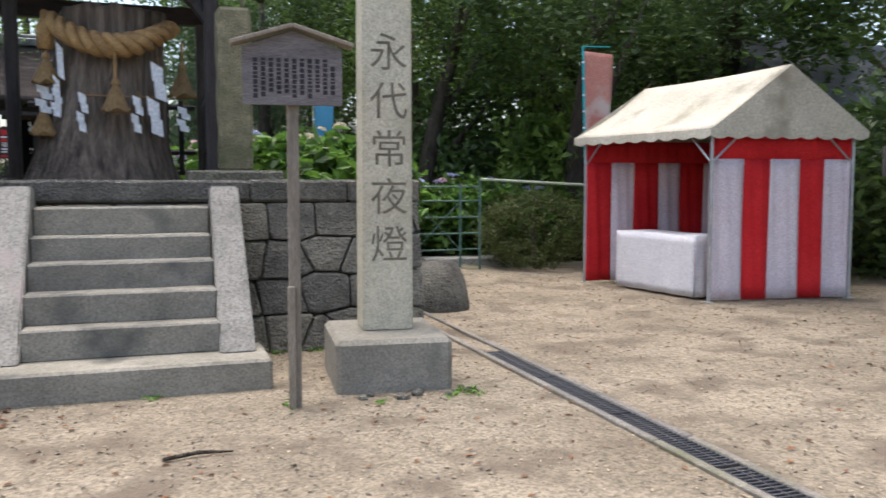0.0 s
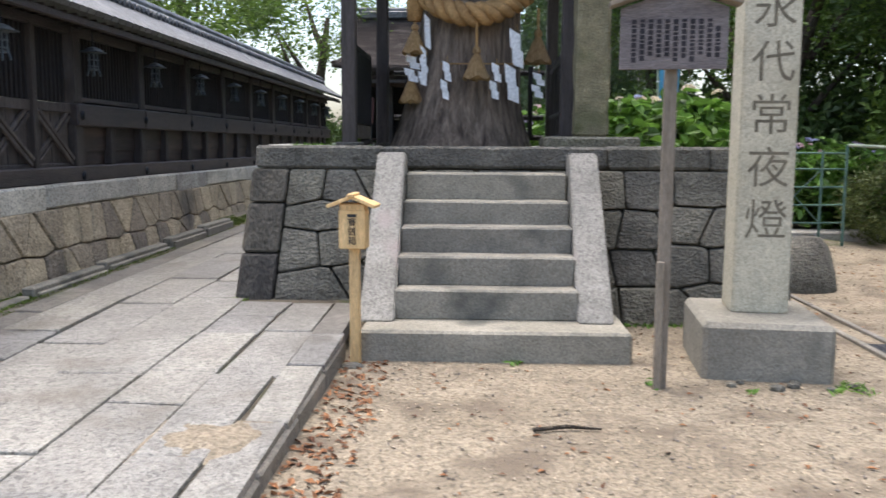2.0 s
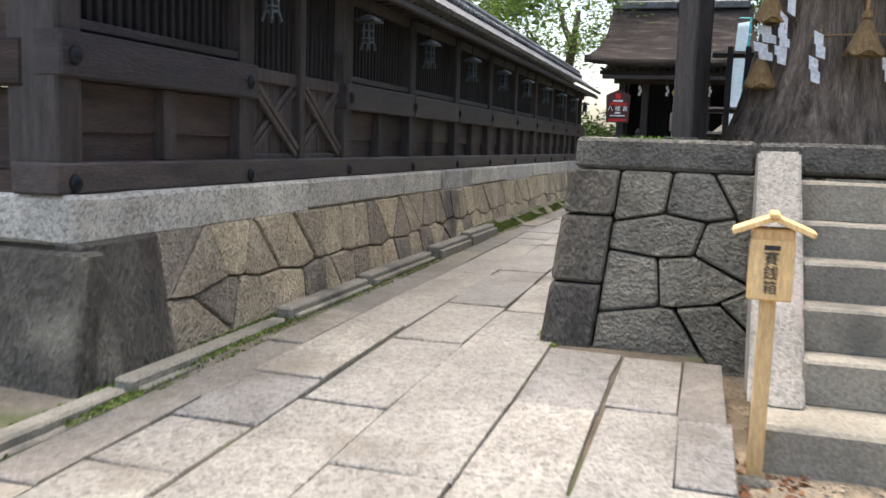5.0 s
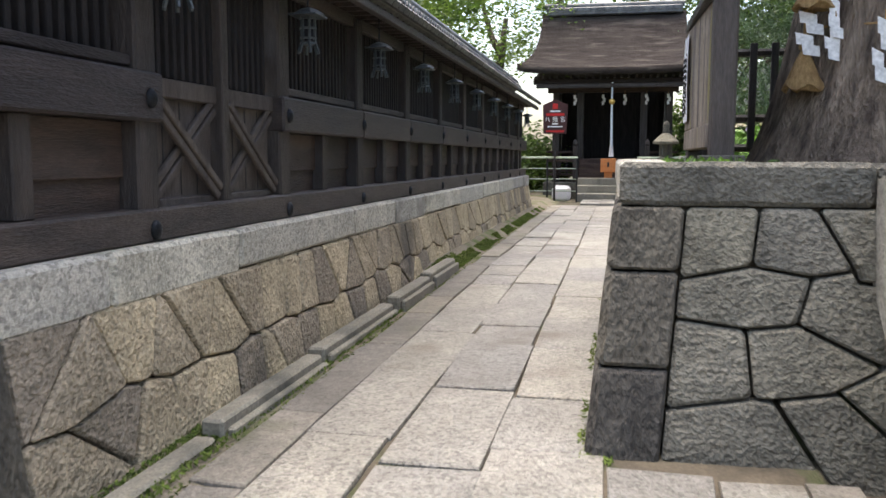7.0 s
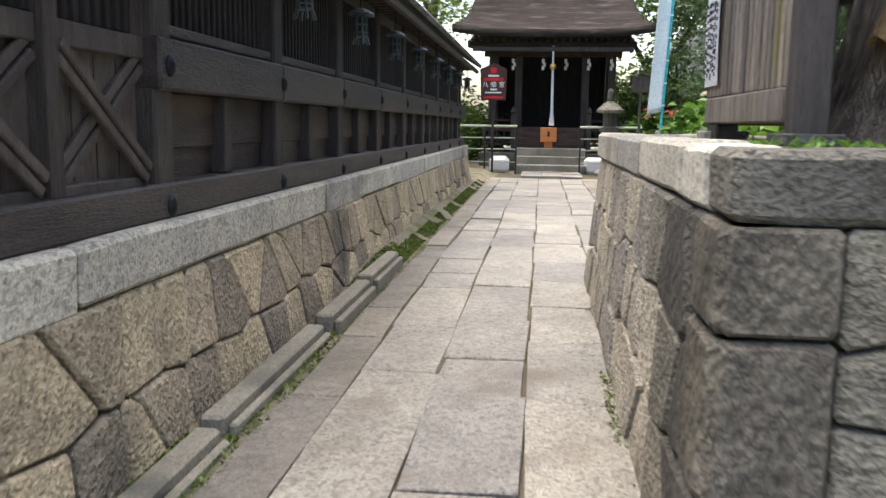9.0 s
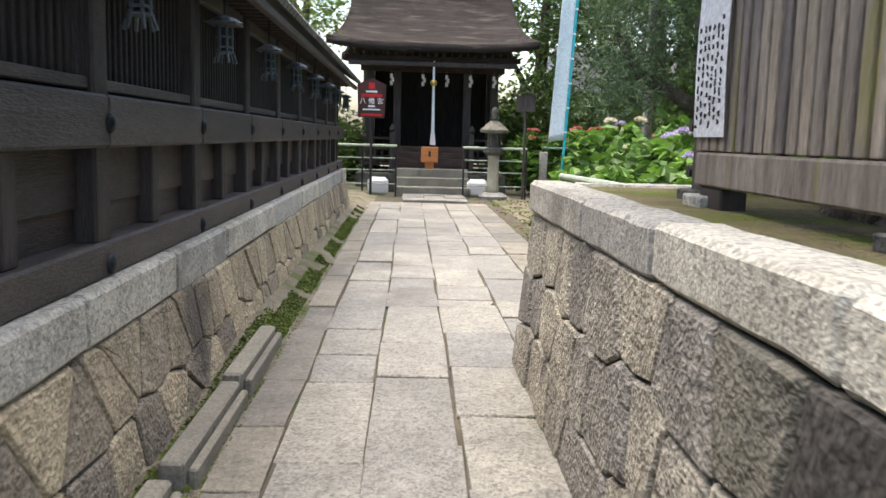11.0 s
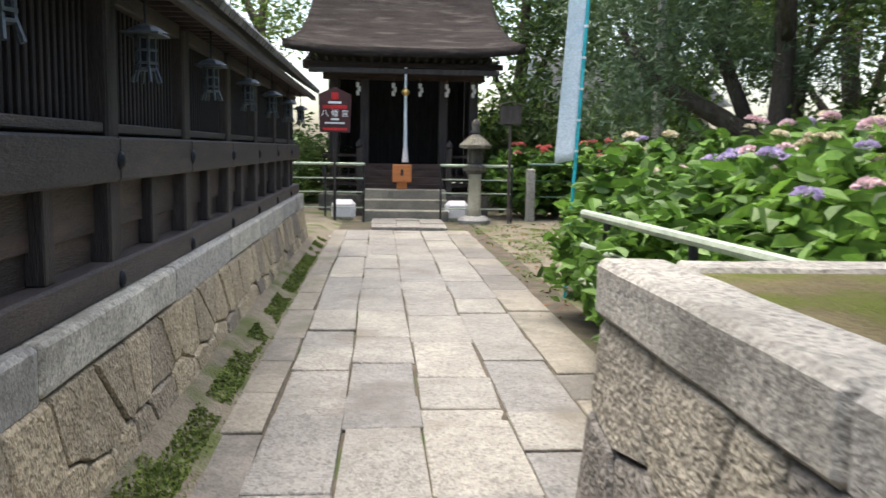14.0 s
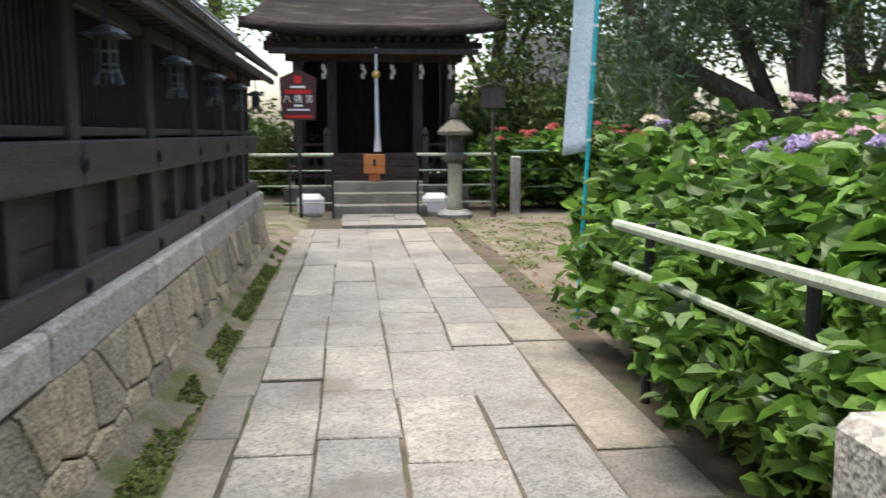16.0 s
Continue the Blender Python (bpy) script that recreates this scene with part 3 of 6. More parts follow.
while y < WY1 - 0.1:
    e = min(WY1, y + r.uniform(1.0, 2.1))
    if WY1 - e < 0.5:
        e = WY1
    bm = cbox(bmesh.new(), (-4.4, y + 0.007, 0.82 + r.uniform(-0.02, 0.015)), (-3.775 + r.uniform(-0.008, 0.008), e - 0.007, 1.035), 0.02)
    bmesh.ops.subdivide_edges(bm, edges=[q for q in bm.edges if q.calc_length() > 0.2], cuts=4, use_grid_fill=True)
    for v in bm.verts:
        v.co += 0.008 * noise.noise_vector(v.co * 5)
    part("cap_stone", bm, CAPSTONE, wall)
    y = e
POSTS = [5.45] + [7.05 + 1.59 * i for i in range(10)]
box_part("sill_beam", (-4.1, WY0 - 0.02, 1.036), (-3.84, WY1, 1.185), WOOD, wall, c=0.012)
for i, (a, b) in enumerate(zip(POSTS, POSTS[1:] + [WY1])):
    gate = i == 1
    box_part("post", (-4.06, a - 0.085, 1.13), (-3.86, a + 0.085, 2.5), UPWOOD, wall, c=0.012)
    if b - a < 0.4:
        continue
    if not gate:
        box_part("beam", (-3.99, a - 0.09 if i in (0, 2) else a + 0.002, 1.57), (-3.83, b + (0.09 if i == 0 else -0.002), 1.785), WOOD, wall, c=0.012)
        box_part("upper_rail", (-3.97, a + 0.087, 1.8), (-3.88, b - 0.087, 1.85), WOOD, wall)
        mid = (a + b) / 2
        box_part("stud", (-3.98, mid - 0.055, 1.186), (-3.88, mid + 0.055, 1.569), UPWOOD, wall)
        for u, w in ((a + 0.087, mid - 0.057), (mid + 0.057, b - 0.087)):
            box_part("panel", (-3.99, u, 1.137), (-3.955, w, 1.335), PLANK, wall, c=0.004)
            box_part("panel", (-3.975, u, 1.325), (-3.935, w, 1.567), PLANK, wall, c=0.004)
    else:
        mid = (a + b) / 2
        box_part("gate_post", (-4.0, mid - 0.04, 1.136), (-3.87, mid + 0.04, 2.45), UPWOOD, wall)
        for u, w in ((a + 0.087, mid - 0.042), (mid + 0.042, b - 0.087)):
            leaf = box_part("gate_leaf", (-3.97, u, 1.137), (-3.94, w, 1.7), GATEWOOD, wall, "grey weathered gate boards with crossed braces")
            for j in range(1, 4):
                yy = u + (w - u) * j / 4
                box_part("board_joint", (-3.9395, yy - 0.004, 1.23), (-3.936, yy + 0.004, 1.68), INK, leaf)
            box_part("gate_rail", (-3.96, u, 1.14), (-3.9, w, 1.22), GATEWOOD, leaf)
            box_part("gate_rail", (-3.96, u, 1.69), (-3.9, w, 1.78), GATEWOOD, leaf)
            for sgn, xo in ((1, 0.0), (-1, 0.03)):
                for off in (-0.028, 0.028):
                    bm = bmesh.new()
                    z0, z1 = (1.22, 1.69) if sgn > 0 else (1.69, 1.22)
                    d = Vector((0, w - u, z1 - z0))
                    m = Matrix.Translation((-3.935 + xo, (u + w) / 2, 1.455)) @ Matrix.Rotation(math.atan2(d.z, d.y), 4, "X")
                    cbox(bm, (0, -d.length / 2 + 0.02, off - 0.02), (0.028, d.length / 2 - 0.02, off + 0.02), 0.006, m)
                    part("brace", bm, GATEWOOD, leaf)
    # lattice bars above
    bm = bmesh.new()
    lo_z = 1.85 if not gate else 1.785
    k = a + 0.14
    while k < b - 0.12:
        cbox(bm, (-3.96, k - 0.018, lo_z), (-3.92, k + 0.018, 2.43), 0.004)
        k += 0.075
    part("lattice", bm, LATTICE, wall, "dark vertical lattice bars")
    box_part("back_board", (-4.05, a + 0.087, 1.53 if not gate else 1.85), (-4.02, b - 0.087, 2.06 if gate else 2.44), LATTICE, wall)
    box_part("head_beam", (-4.02, a + 0.087, 2.43), (-3.88, b - 0.087, 2.52), WOOD, wall)
    for z, x in ((1.67, -3.83), (1.09, -3.84)):
        if z > 1.5 and gate:
            yy = a - 0.02
        else:
            yy = a
        bm = bmesh.new()
        bmesh.ops.create_uvsphere(bm, u_segments=10, v_segments=6, radius=0.042)
        bmesh.ops.transform(bm, matrix=Matrix.Translation((x, yy, z)) @ Matrix.Diagonal((0.6, 1, 1.1, 1)), verts=bm.verts)
        part("nail_cover", bm, IRON, wall, "black iron nail cover", True)
# return wall to the west
box_part("stone_core", (-9, WY0 + 0.1, -0.2), (-4.5, WY0 + 0.6, 0.98), JOINT, wall)
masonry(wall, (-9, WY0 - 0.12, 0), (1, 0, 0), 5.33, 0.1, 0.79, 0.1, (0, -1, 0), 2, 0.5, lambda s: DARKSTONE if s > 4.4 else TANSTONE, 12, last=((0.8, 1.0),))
for u, w in ((-9, -7.3), (-7.3, -5.6), (-5.6, -4.41)):
    box_part("cap_stone", (u + 0.006, WY0 - 0.02, 0.785), (w - 0.006, WY0 + 0.5, 1.015), CAPSTONE, wall, c=0.02)
WOODX = mat("dark_return_wood", (0.03, 0.022, 0.019), (0.075, 0.05, 0.04), 2.5, 30, 0.75, 0.5, 0.3, stretch=(1, 6, 6))
box_part("sill_beam", (-9, WY0 + 0.04, 1.02), (-4.12, WY0 + 0.25, 1.135), WOODX, wall, c=0.012)
box_part("beam", (-9, WY0 + 0.03, 1.53), (-4.07, WY0 + 0.18, 1.745), WOODX, wall, c=0.012)
for u, w in ((-9, -7.3), (-7.3, -5.7), (-5.7, -4.07)):
    box_part("panel", (u, WY0 + 0.14, 1.137), (w - 0.1, WY0 + 0.18, 1.527), WOODX, wall)
    box_part("panel", (u, WY0 + 0.16, 1.745), (w - 0.1, WY0 + 0.2, 2.5), WOODX, wall)
    box_part("post", (w - 0.1, WY0 + 0.05, 1.137), (w, WY0 + 0.2, 2.5), UPWOOD, wall)


def tile_roof(parent, y0, y1):
    """Tiled coping roof along the wall: boards under, pan tiles, round ribs and a ridge."""
    for sgn in (1, -1):
        def slope(u, v, s=sgn, lift=0.0):
            w = v
            return (-4.12 + s * (0.56 * w), y0 + (y1 - y0) * u, 2.95 - 0.42 * w + 0.05 * w * w + lift)
        bm = sheet(bmesh.new(), 1, 4, lambda u, v: slope(u, v), 0.05)
        part("roof_slope", bm, ROOFTILE, parent)
        if sgn > 0:
            box_part("eave_board", (-3.66, y0, 2.475), (-3.6, y1, 2.535), WOOD, parent)
            k = y0 + 0.1
            ribs = bmesh.new()
            while k < y1:
                tube(ribs, [(slope(0, v)[0], k, slope(0, v)[2] + 0.03) for v in (0, 0.33, 0.67, 1.03)], 0.033, 8)
                k += 0.17
            tagged(part("tile_ribs", ribs, ROOFTILE, parent, "round dark roof tiles"), kind="stuff")
            raf = bmesh.new()
            k = y0 + 0.1
            while k < y1:
                cbox(raf, (-4.0, k, 2.53), (-3.64, k + 0.04, 2.57), 0.003)
                k += 0.2
            tagged(part("rafters", raf, WOOD, parent), kind="stuff")
    box_part("ridge", (-4.22, y0 - 0.02, 2.9), (-4.02, y1 + 0.02, 3.05), ROOFTILE, parent, c=0.03)
    orn = bmesh.new()
    k = y0
    while k < y1:
        tube(orn, [(-4.02 + 0.03, k, 2.98), (-4.02 - 0.2, k, 2.98)], 0.035, 8)
        k += 0.14
    tagged(part("ridge_tile_ends", orn, ROOFTILE, parent), kind="stuff")
    part("ridge_cap", tube(bmesh.new(), [(-4.12, y0 - 0.03, 3.08), (-4.12, y1 + 0.03, 3.08)], 0.07, 10), ROOFTILE, parent)


tile_roof(wall, WY0 - 0.25, WY1 + 0.25)
box_part("return_roof", (-9, WY0 - 0.3, 2.55), (-4.6, WY0 + 0.6, 2.72), ROOFTILE, wall, c=0.05)

# hanging lanterns under the eaves
first = None
for i, yy in enumerate(POSTS[1:]):
    if first is None:
        first = thing("hanging_lantern", "small pale metal lantern hanging from the dark eave", "lantern", (-3.72, yy, 2.3), "wall lanterns")
        bm = bmesh.new()
        cbox(bm, (-3.79, yy - 0.11, 2.264), (-3.61, yy + 0.11, 2.276), 0.004)
        lathe(bm, [(0.11, 0.0), (0.06, 0.03), (0.015, 0.045)], 6, (-3.7, yy, 2.276))
        part("lantern_roof", bm, LANTERN_METAL, first)
        for k in range(6):
            a = math.pi / 3 * k
            c, s = math.cos(a), math.sin(a)
            part("lantern_leg", tube(bmesh.new(), [(-3.7 + 0.042 * c, yy + 0.042 * s, 2.255), (-3.7 + 0.042 * c, yy + 0.042 * s, 2.12), (-3.7 + 0.068 * c, yy + 0.068 * s, 2.045)], 0.009, 5), LANTERN_METAL, first)
        for z in (2.25, 2.19, 2.13, 2.1):
            part("lantern_ring", lathe(bmesh.new(), [(0.055, z), (0.055, z + 0.012)], 6, (-3.7, yy, 0)), LANTERN_METAL, first)
        bm = bmesh.new()
        lathe(bm, [(0.04, 2.12), (0.04, 2.25)], 6, (-3.7, yy, 0))
        part("lantern_liner", bm, IRON, first)
        part("hanging_rod", tube(bmesh.new(), [(-3.7, yy, 2.31), (-3.7, yy, 2.5)], 0.006, 5), IRON, first)
    else:
        copy_thing(first, Matrix.Translation((-3.72, yy, 2.3)))

# ---------------------------------------------------------------- offering sign, notice board, pillar
obx = thing("offering_box_sign", "small fresh cypress offering box on a post beside the steps", "offering box", (-0.785, 5.82, 0))
m = Matrix.Translation((-0.785, 5.78, 0)) @ Matrix.Rotation(radians(-3), 4, "Z")
box_part("post", (-0.032, 0.0, -0.05), (0.032, 0.055, 0.78), NEWWOOD, obx, m=m)
box_part("box", (-0.085, -0.06, 0.755), (0.085, 0.075, 1.0), NEWWOOD, obx, m=m)
for s in (-1, 1):
    mm = m @ Matrix.Translation((0, 0, 1.085)) @ Matrix.Rotation(s * radians(22), 4, "Y")
    box_part("roof_board", (0 if s > 0 else -0.165, -0.1, -0.012), (0.165 if s > 0 else 0, 0.1, 0.01), NEWWOOD, obx, m=mm, c=0.003)
box_part("gable", (-0.08, -0.052, 0.99), (0.08, 0.066, 1.04), NEWWOOD, obx, m=m)
box_part("ridge_piece", (-0.02, -0.11, 1.08), (0.02, 0.11, 1.105), NEWWOOD, obx, m=m)
box_part("slot", (-0.03, -0.0615, 0.955), (0.03, -0.0585, 0.975), INK, obx, m=m)
for i, ch in enumerate("賽銭箱"):
    letters(ch, 0.058, m @ Matrix.Translation((0.0, -0.0615, 0.92 - 0.058 * i)) @ Matrix.Rotation(radians(90), 4, "X"), INK, obx)
bm = bmesh.new()
bmesh.ops.create_icosphere(bm, subdivisions=2, radius=0.07, matrix=Matrix.Translation((-0.79, 5.72, -0.01)) @ Matrix.Diagonal((1.2, 0.8, 0.6, 1)))
tagged(part("foot_stone", bm, GREYSTONE, None), "small grey stone at the foot of the offering post", "stone")

board = thing("notice_board", "weathered grey wooden notice board with a gabled roof on a post", "notice board", (1.07, 5.34, 0))
m = Matrix.Translation((1.07, 5.34, 0)) @ Matrix.Rotation(radians(-6), 4, "Z")
box_part("post", (-0.035, 0.0, -0.1), (0.035, 0.06, 2.2), POSTWOOD, board, m=m)
box_part("splint", (-0.045, -0.03, -0.05), (0.0, 0.0, 0.75), POSTWOOD, board, m=m)
bm = bmesh.new()
pts = [(-0.29, 1.83), (0.29, 1.83), (0.29, 2.16), (0, 2.26), (-0.29, 2.16)]
a = [bm.verts.new(m @ Vector((x, -0.045, z))) for x, z in pts]
b = [bm.verts.new(m @ Vector((x, -0.008, z))) for x, z in pts]
bm.faces.new(a)
bm.faces.new(b[::-1])
for i in range(5):
    bm.faces.new((a[i], b[i], b[(i + 1) % 5], a[(i + 1) % 5]))
bmesh.ops.recalc_face_normals(bm, faces=bm.faces)
part("panel", bm, SIGNWOOD, board)
for s in (-1, 1):
    mm = m @ Matrix.Translation((0, -0.03, 2.285)) @ Matrix.Rotation(s * radians(17), 4, "Y")
    box_part("roof_board", (0 if s > 0 else -0.37, -0.08, -0.012), (0.37 if s > 0 else 0, 0.06, 0.012), POSTWOOD, board, m=mm, c=0.004)
r = random.Random(2)
for i in range(11):
    x = 0.235 - i * 0.045
    bm = bmesh.new()
    z = 2.1 if i else 2.06
    end = 1.9 if i == 0 else 1.86 + r.uniform(0, 0.05)
    while z > end:
        h = r.uniform(0.012, 0.03)
        cbox(bm, (x - 0.013, -0.0475, z - h), (x + 0.013, -0.0455, z), 0.001, m)
        z -= h + 0.006
    tagged(part("writing_column", bm, FADED_INK, board), kind="stuff")

pil = thing("inscribed_pillar", "tall pale square stone pillar carved with large characters", "stone pillar", (1.82, 6.06, 0))
m = Matrix.Translation((1.82, 6.06, 0)) @ Matrix.Rotation(radians(-6), 4, "Z")
bm = cbox(bmesh.new(), (-0.4, -0.55, -0.1), (0.37, 0.36, 0.35), 0.03, m)
part("pedestal", bm, STEPSTONE, pil, "grey stone pedestal block")
bm = bmesh.new()
for sx, sy, w in ((0, 0, 0.175),):
    v0 = [bm.verts.new(m @ Vector((x * w, y * w, 0.345))) for x, y in ((-1, -1), (1, -1), (1, 1), (-1, 1))]
    v1 = [bm.verts.new(m @ Vector((x * 0.165, y * 0.165, 3.9))) for x, y in ((-1, -1), (1, -1), (1, 1), (-1, 1))]
    tip = bm.verts.new(m @ Vector((0, 0, 4.05)))
    for i in range(4):
        bm.faces.new((v0[i], v0[(i + 1) % 4], v1[(i + 1) % 4], v1[i]))
        bm.faces.new((v1[i], v1[(i + 1) % 4], tip))
    bm.faces.new(v0[::-1])
bmesh.ops.bevel(bm, geom=[e for e in bm.edges], offset=0.012, segments=2, affect="EDGES")
part("shaft", bm, PILLAR, pil)
# dark raised letters; the shade of carved strokes is put into their colour
for i, ch in enumerate("永代常夜燈"):
    z = 2.24 - 0.327 * i
    yy = -0.175 + 0.01 * (z - 0.345) / 3.55 - 0.0005
    letters(ch, 0.27, m @ Matrix.Translation((0.01, yy, z)) @ Matrix.Rotation(radians(90), 4, "X"), CARVED, pil, "carved_character")

rock = bmesh.new()
bmesh.ops.create_icosphere(rock, subdivisions=3, radius=1)
for v in rock.verts:
    v.co = Vector((v.co.x * 0.42, v.co.y * 0.4, max(-0.3, v.co.z) * 0.52)) * (1 + 0.12 * noise.noise(v.co * 1.5))
    v.co.z = min(v.co.z, 0.46)
    v.co += Vector((3.2, 9.1, 0.05))
tagged(part("boulder", rock, GREYSTONE, None, "", True), "low dark rounded boulder behind the pillar", "boulder")

# ---------------------------------------------------------------- pavilion round the sacred trunk
pav = thing("trunk_pavilion", "dark timber pavilion sheltering the sacred trunk", "pavilion", (-0.2, 9.8, PZ))
for x, y in ((-1.25, 8.75), (0.86, 8.95), (-1.15, 10.75), (0.9, 11.3)):
    box_part("post", (x - 0.068, y - 0.068, PZ - 0.04), (x + 0.068, y + 0.068, 3.6), GATEWOOD, pav, c=0.012)
    box_part("post_footing", (x - 0.12, y - 0.12, PZ - 0.07), (x + 0.12, y + 0.12, PZ + 0.03), GREYSTONE, pav)
for y in (8.95, 11.3):
    box_part("head_beam", (-1.7, y - 0.07, 3.3), (1.3, y + 0.07, 3.5), WOODX, pav)
for x in (-1.3, 0.88):
    box_part("side_beam", (x - 0.06, 8.5, 3.45), (x + 0.06, 11.7, 3.62), WOOD, pav)
for s in (-1, 1):
    bm = sheet(bmesh.new(), 6, 1, lambda u, v: (-0.22 + s * 2.0 * u, 8.2 + 3.9 * v, 4.75 - 1.05 * u + 0.15 * u * u), 0.08)
    part("roof_slope", bm, BARK_ROOF, pav)
for x, s in ((-1.25, 1), (0.86, -1)):
    bm = bmesh.new()
    y = 8.75 if s > 0 else 8.95
    tube(bm, [(x + s * 0.04, y, 2.95), (x + s * 0.14, y + 0.05, 3.12), (x + s * 0.34, 8.95, 3.32)], [0.05, 0.07, 0.09], 8)
    part("bracket", bm, UPWOOD, pav)
# picket fences at the back and sides
for (x0, y0, x1, y1) in ((-1.07, 11.3, 0.81, 11.3), (0.88, 9.04, 0.9, 11.21)):
    d = Vector((x1 - x0, y1 - y0, 0))
    k = max(4, int(d.length / 0.16))
    for i in range(1, k):
        p = Vector((x0, y0, 0)) + d * (i / k)
        bm = cbox(bmesh.new(), (p.x - 0.03, p.y - 0.02, PZ + 0.08), (p.x + 0.03, p.y + 0.02, PZ + 0.98), 0.006)
        part("picket", bm, UPWOOD, pav)
    for z in (0.1, 0.35, 0.9):
        bm = tube(bmesh.new(), [(x0, y0 + 0.03, PZ + z), (x1, y1 + 0.03, PZ + z)], 0.035, 6)
        part("fence_rail", bm, UPWOOD, pav)
# boarded west side
for i in range(18):
    y = 8.825 + i * 0.086
    x = -1.275 - 0.045 * i / 17
    bm = cbox(bmesh.new(), (x - 0.015, y, PZ + 0.22), (x + 0.015, y + 0.062, 2.35), 0.005)
    part("cladding_board", bm, GREYWOOD, pav)
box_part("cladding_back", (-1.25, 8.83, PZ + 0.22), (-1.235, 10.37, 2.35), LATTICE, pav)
box_part("bottom_rail", (-1.34, 8.82, PZ + 0.07), (-1.25, 10.42, PZ + 0.215), GREYWOOD, pav, c=0.01)
box_part("foot_block", (-1.37, 10.25, PZ - 0.07), (-1.2, 10.47, PZ + 0.03), CAPSTONE, pav, c=0.008)
box_part("bearer", (-1.33, 10.1, PZ - 0.06), (-1.22, 10.36, PZ + 0.069), UPWOOD, pav, c=0.01)
box_part("end_board", (-1.335, 10.37, PZ + 0.217), (-1.26, 10.43, 2.45), GREYWOOD, pav)
box_part("top_rail", (-1.345, 8.82, 2.352), (-1.24, 10.43, 2.41), UPWOOD, pav)

nt_ = thing("paper_notice", "white paper notice with handwritten black columns pinned to the boards", "notice", (-1.347, 10.5, 1.6))
bm = sheet(bmesh.new(), 1, 8, lambda u, v: (-1.348 - 0.008 * math.sin(3 * v), 10.43 - 0.36 * u, 1.68 + 0.62 * v), 0.002)
part("sheet", bm, PAPER, nt_)
r = random.Random(9)
for i in range(6):
    bm = bmesh.new()
    yy = 10.12 + i * 0.052
    z, end = 2.14, 1.68 + r.uniform(0, 0.08)
    if i in (0,):
        z = 2.16
    while z > end:
        dy = r.uniform(-0.006, 0.006)
        for _ in range(3):
            a = r.uniform(-1.2, 1.2)
            stroke = Matrix.Translation((-1.359, yy + dy + r.uniform(-0.005, 0.005), z - r.uniform(0.0, 0.018))) @ Matrix.Rotation(a, 4, "X")
            cbox(bm, (-0.003, -0.0018, -0.009), (0.003, 0.0018, 0.009), 0.0008, stroke)
        z -= r.uniform(0.034, 0.046)
    tagged(part("handwriting_column", bm, INK, nt_), kind="stuff")

trunk = bmesh.new()
NS, NZ = 72, 26
rings = []
for j in range(NZ + 1):
    h = j / NZ
    z = PZ - 0.05 + 1.75 * h
    base = 0.63 - 0.13 * min(1, h * 1.2) + 0.14 * (1 - h) ** 5
    ring = []
    for k in range(NS):
        a = 2 * math.pi * k / NS
        f = 0.055 * noise.noise((math.cos(a) * 2.2, math.sin(a) * 2.2, h * 0.7)) + 0.05 * noise.noise((math.cos(a) * 7, math.sin(a) * 7, h * 1.2)) * (1.2 - 0.5 * h)
        rad = base * (1 + f * 1.6)
        ring.append(trunk.verts.new((-0.22 + 0.16 * h + rad * math.cos(a), 9.75 + rad * math.sin(a), z + (0.08 * noise.noise((k * 0.3, 0, 0)) if j == NZ else 0))))
    rings.append(ring)
for a, b in zip(rings, rings[1:]):
    for k in range(NS):
        trunk.faces.new((a[k], a[(k + 1) % NS], b[(k + 1) % NS], b[k]))
trunk.faces.new(rings[-1])
tk = thing("sacred_tree", "huge old cut tree trunk with deep vertical grooves", "tree trunk", (-0.18, 9.75, PZ))
part("trunk", trunk, OLDBARK, tk, "", True)

rope = thing("sacred_rope", "thick twisted straw rope slung round the trunk", "rope", (-0.1, 9.2, 2.7))


def rope_at(u):
    a = radians(205 + 135 * u)
    return Vector((-0.08 + 0.63 * math.cos(a), 9.72 + 0.66 * math.sin(a), 2.98 - 0.27 * math.sin(math.pi * min(1, u * 1.05)) ** 1.2 - 0.06 * u))


for s in range(3):
    pts, rad = [], []
    for i in range(61):
        u = i / 60
        p = rope_at(u)
        d = (rope_at(min(1, u + 0.01)) - rope_at(max(0, u - 0.01))).normalized()
        n1 = Vector((0, 0, 1)).cross(d).normalized()
        n2 = d.cross(n1)
        ph = 2 * math.pi * (u * 4.2 + s / 3)
        w = 0.058 * (0.75 + 0.35 * math.sin(math.pi * u))
        pts.append(p + 1.12 * w * (math.cos(ph) * n1 + math.sin(ph) * n2))
        rad.append(w * 0.86)
    part("strand", tube(bmesh.new(), pts, rad, 10), STRAW, rope, "", True)
pts = [(-0.62, 9.4, 3.0), (-0.66, 9.36, 2.84), (-0.67, 9.36, 2.66)]
part("rope_end", tube(bmesh.new(), pts, [0.07, 0.09, 0.07], 10), STRAW, rope, "", True)


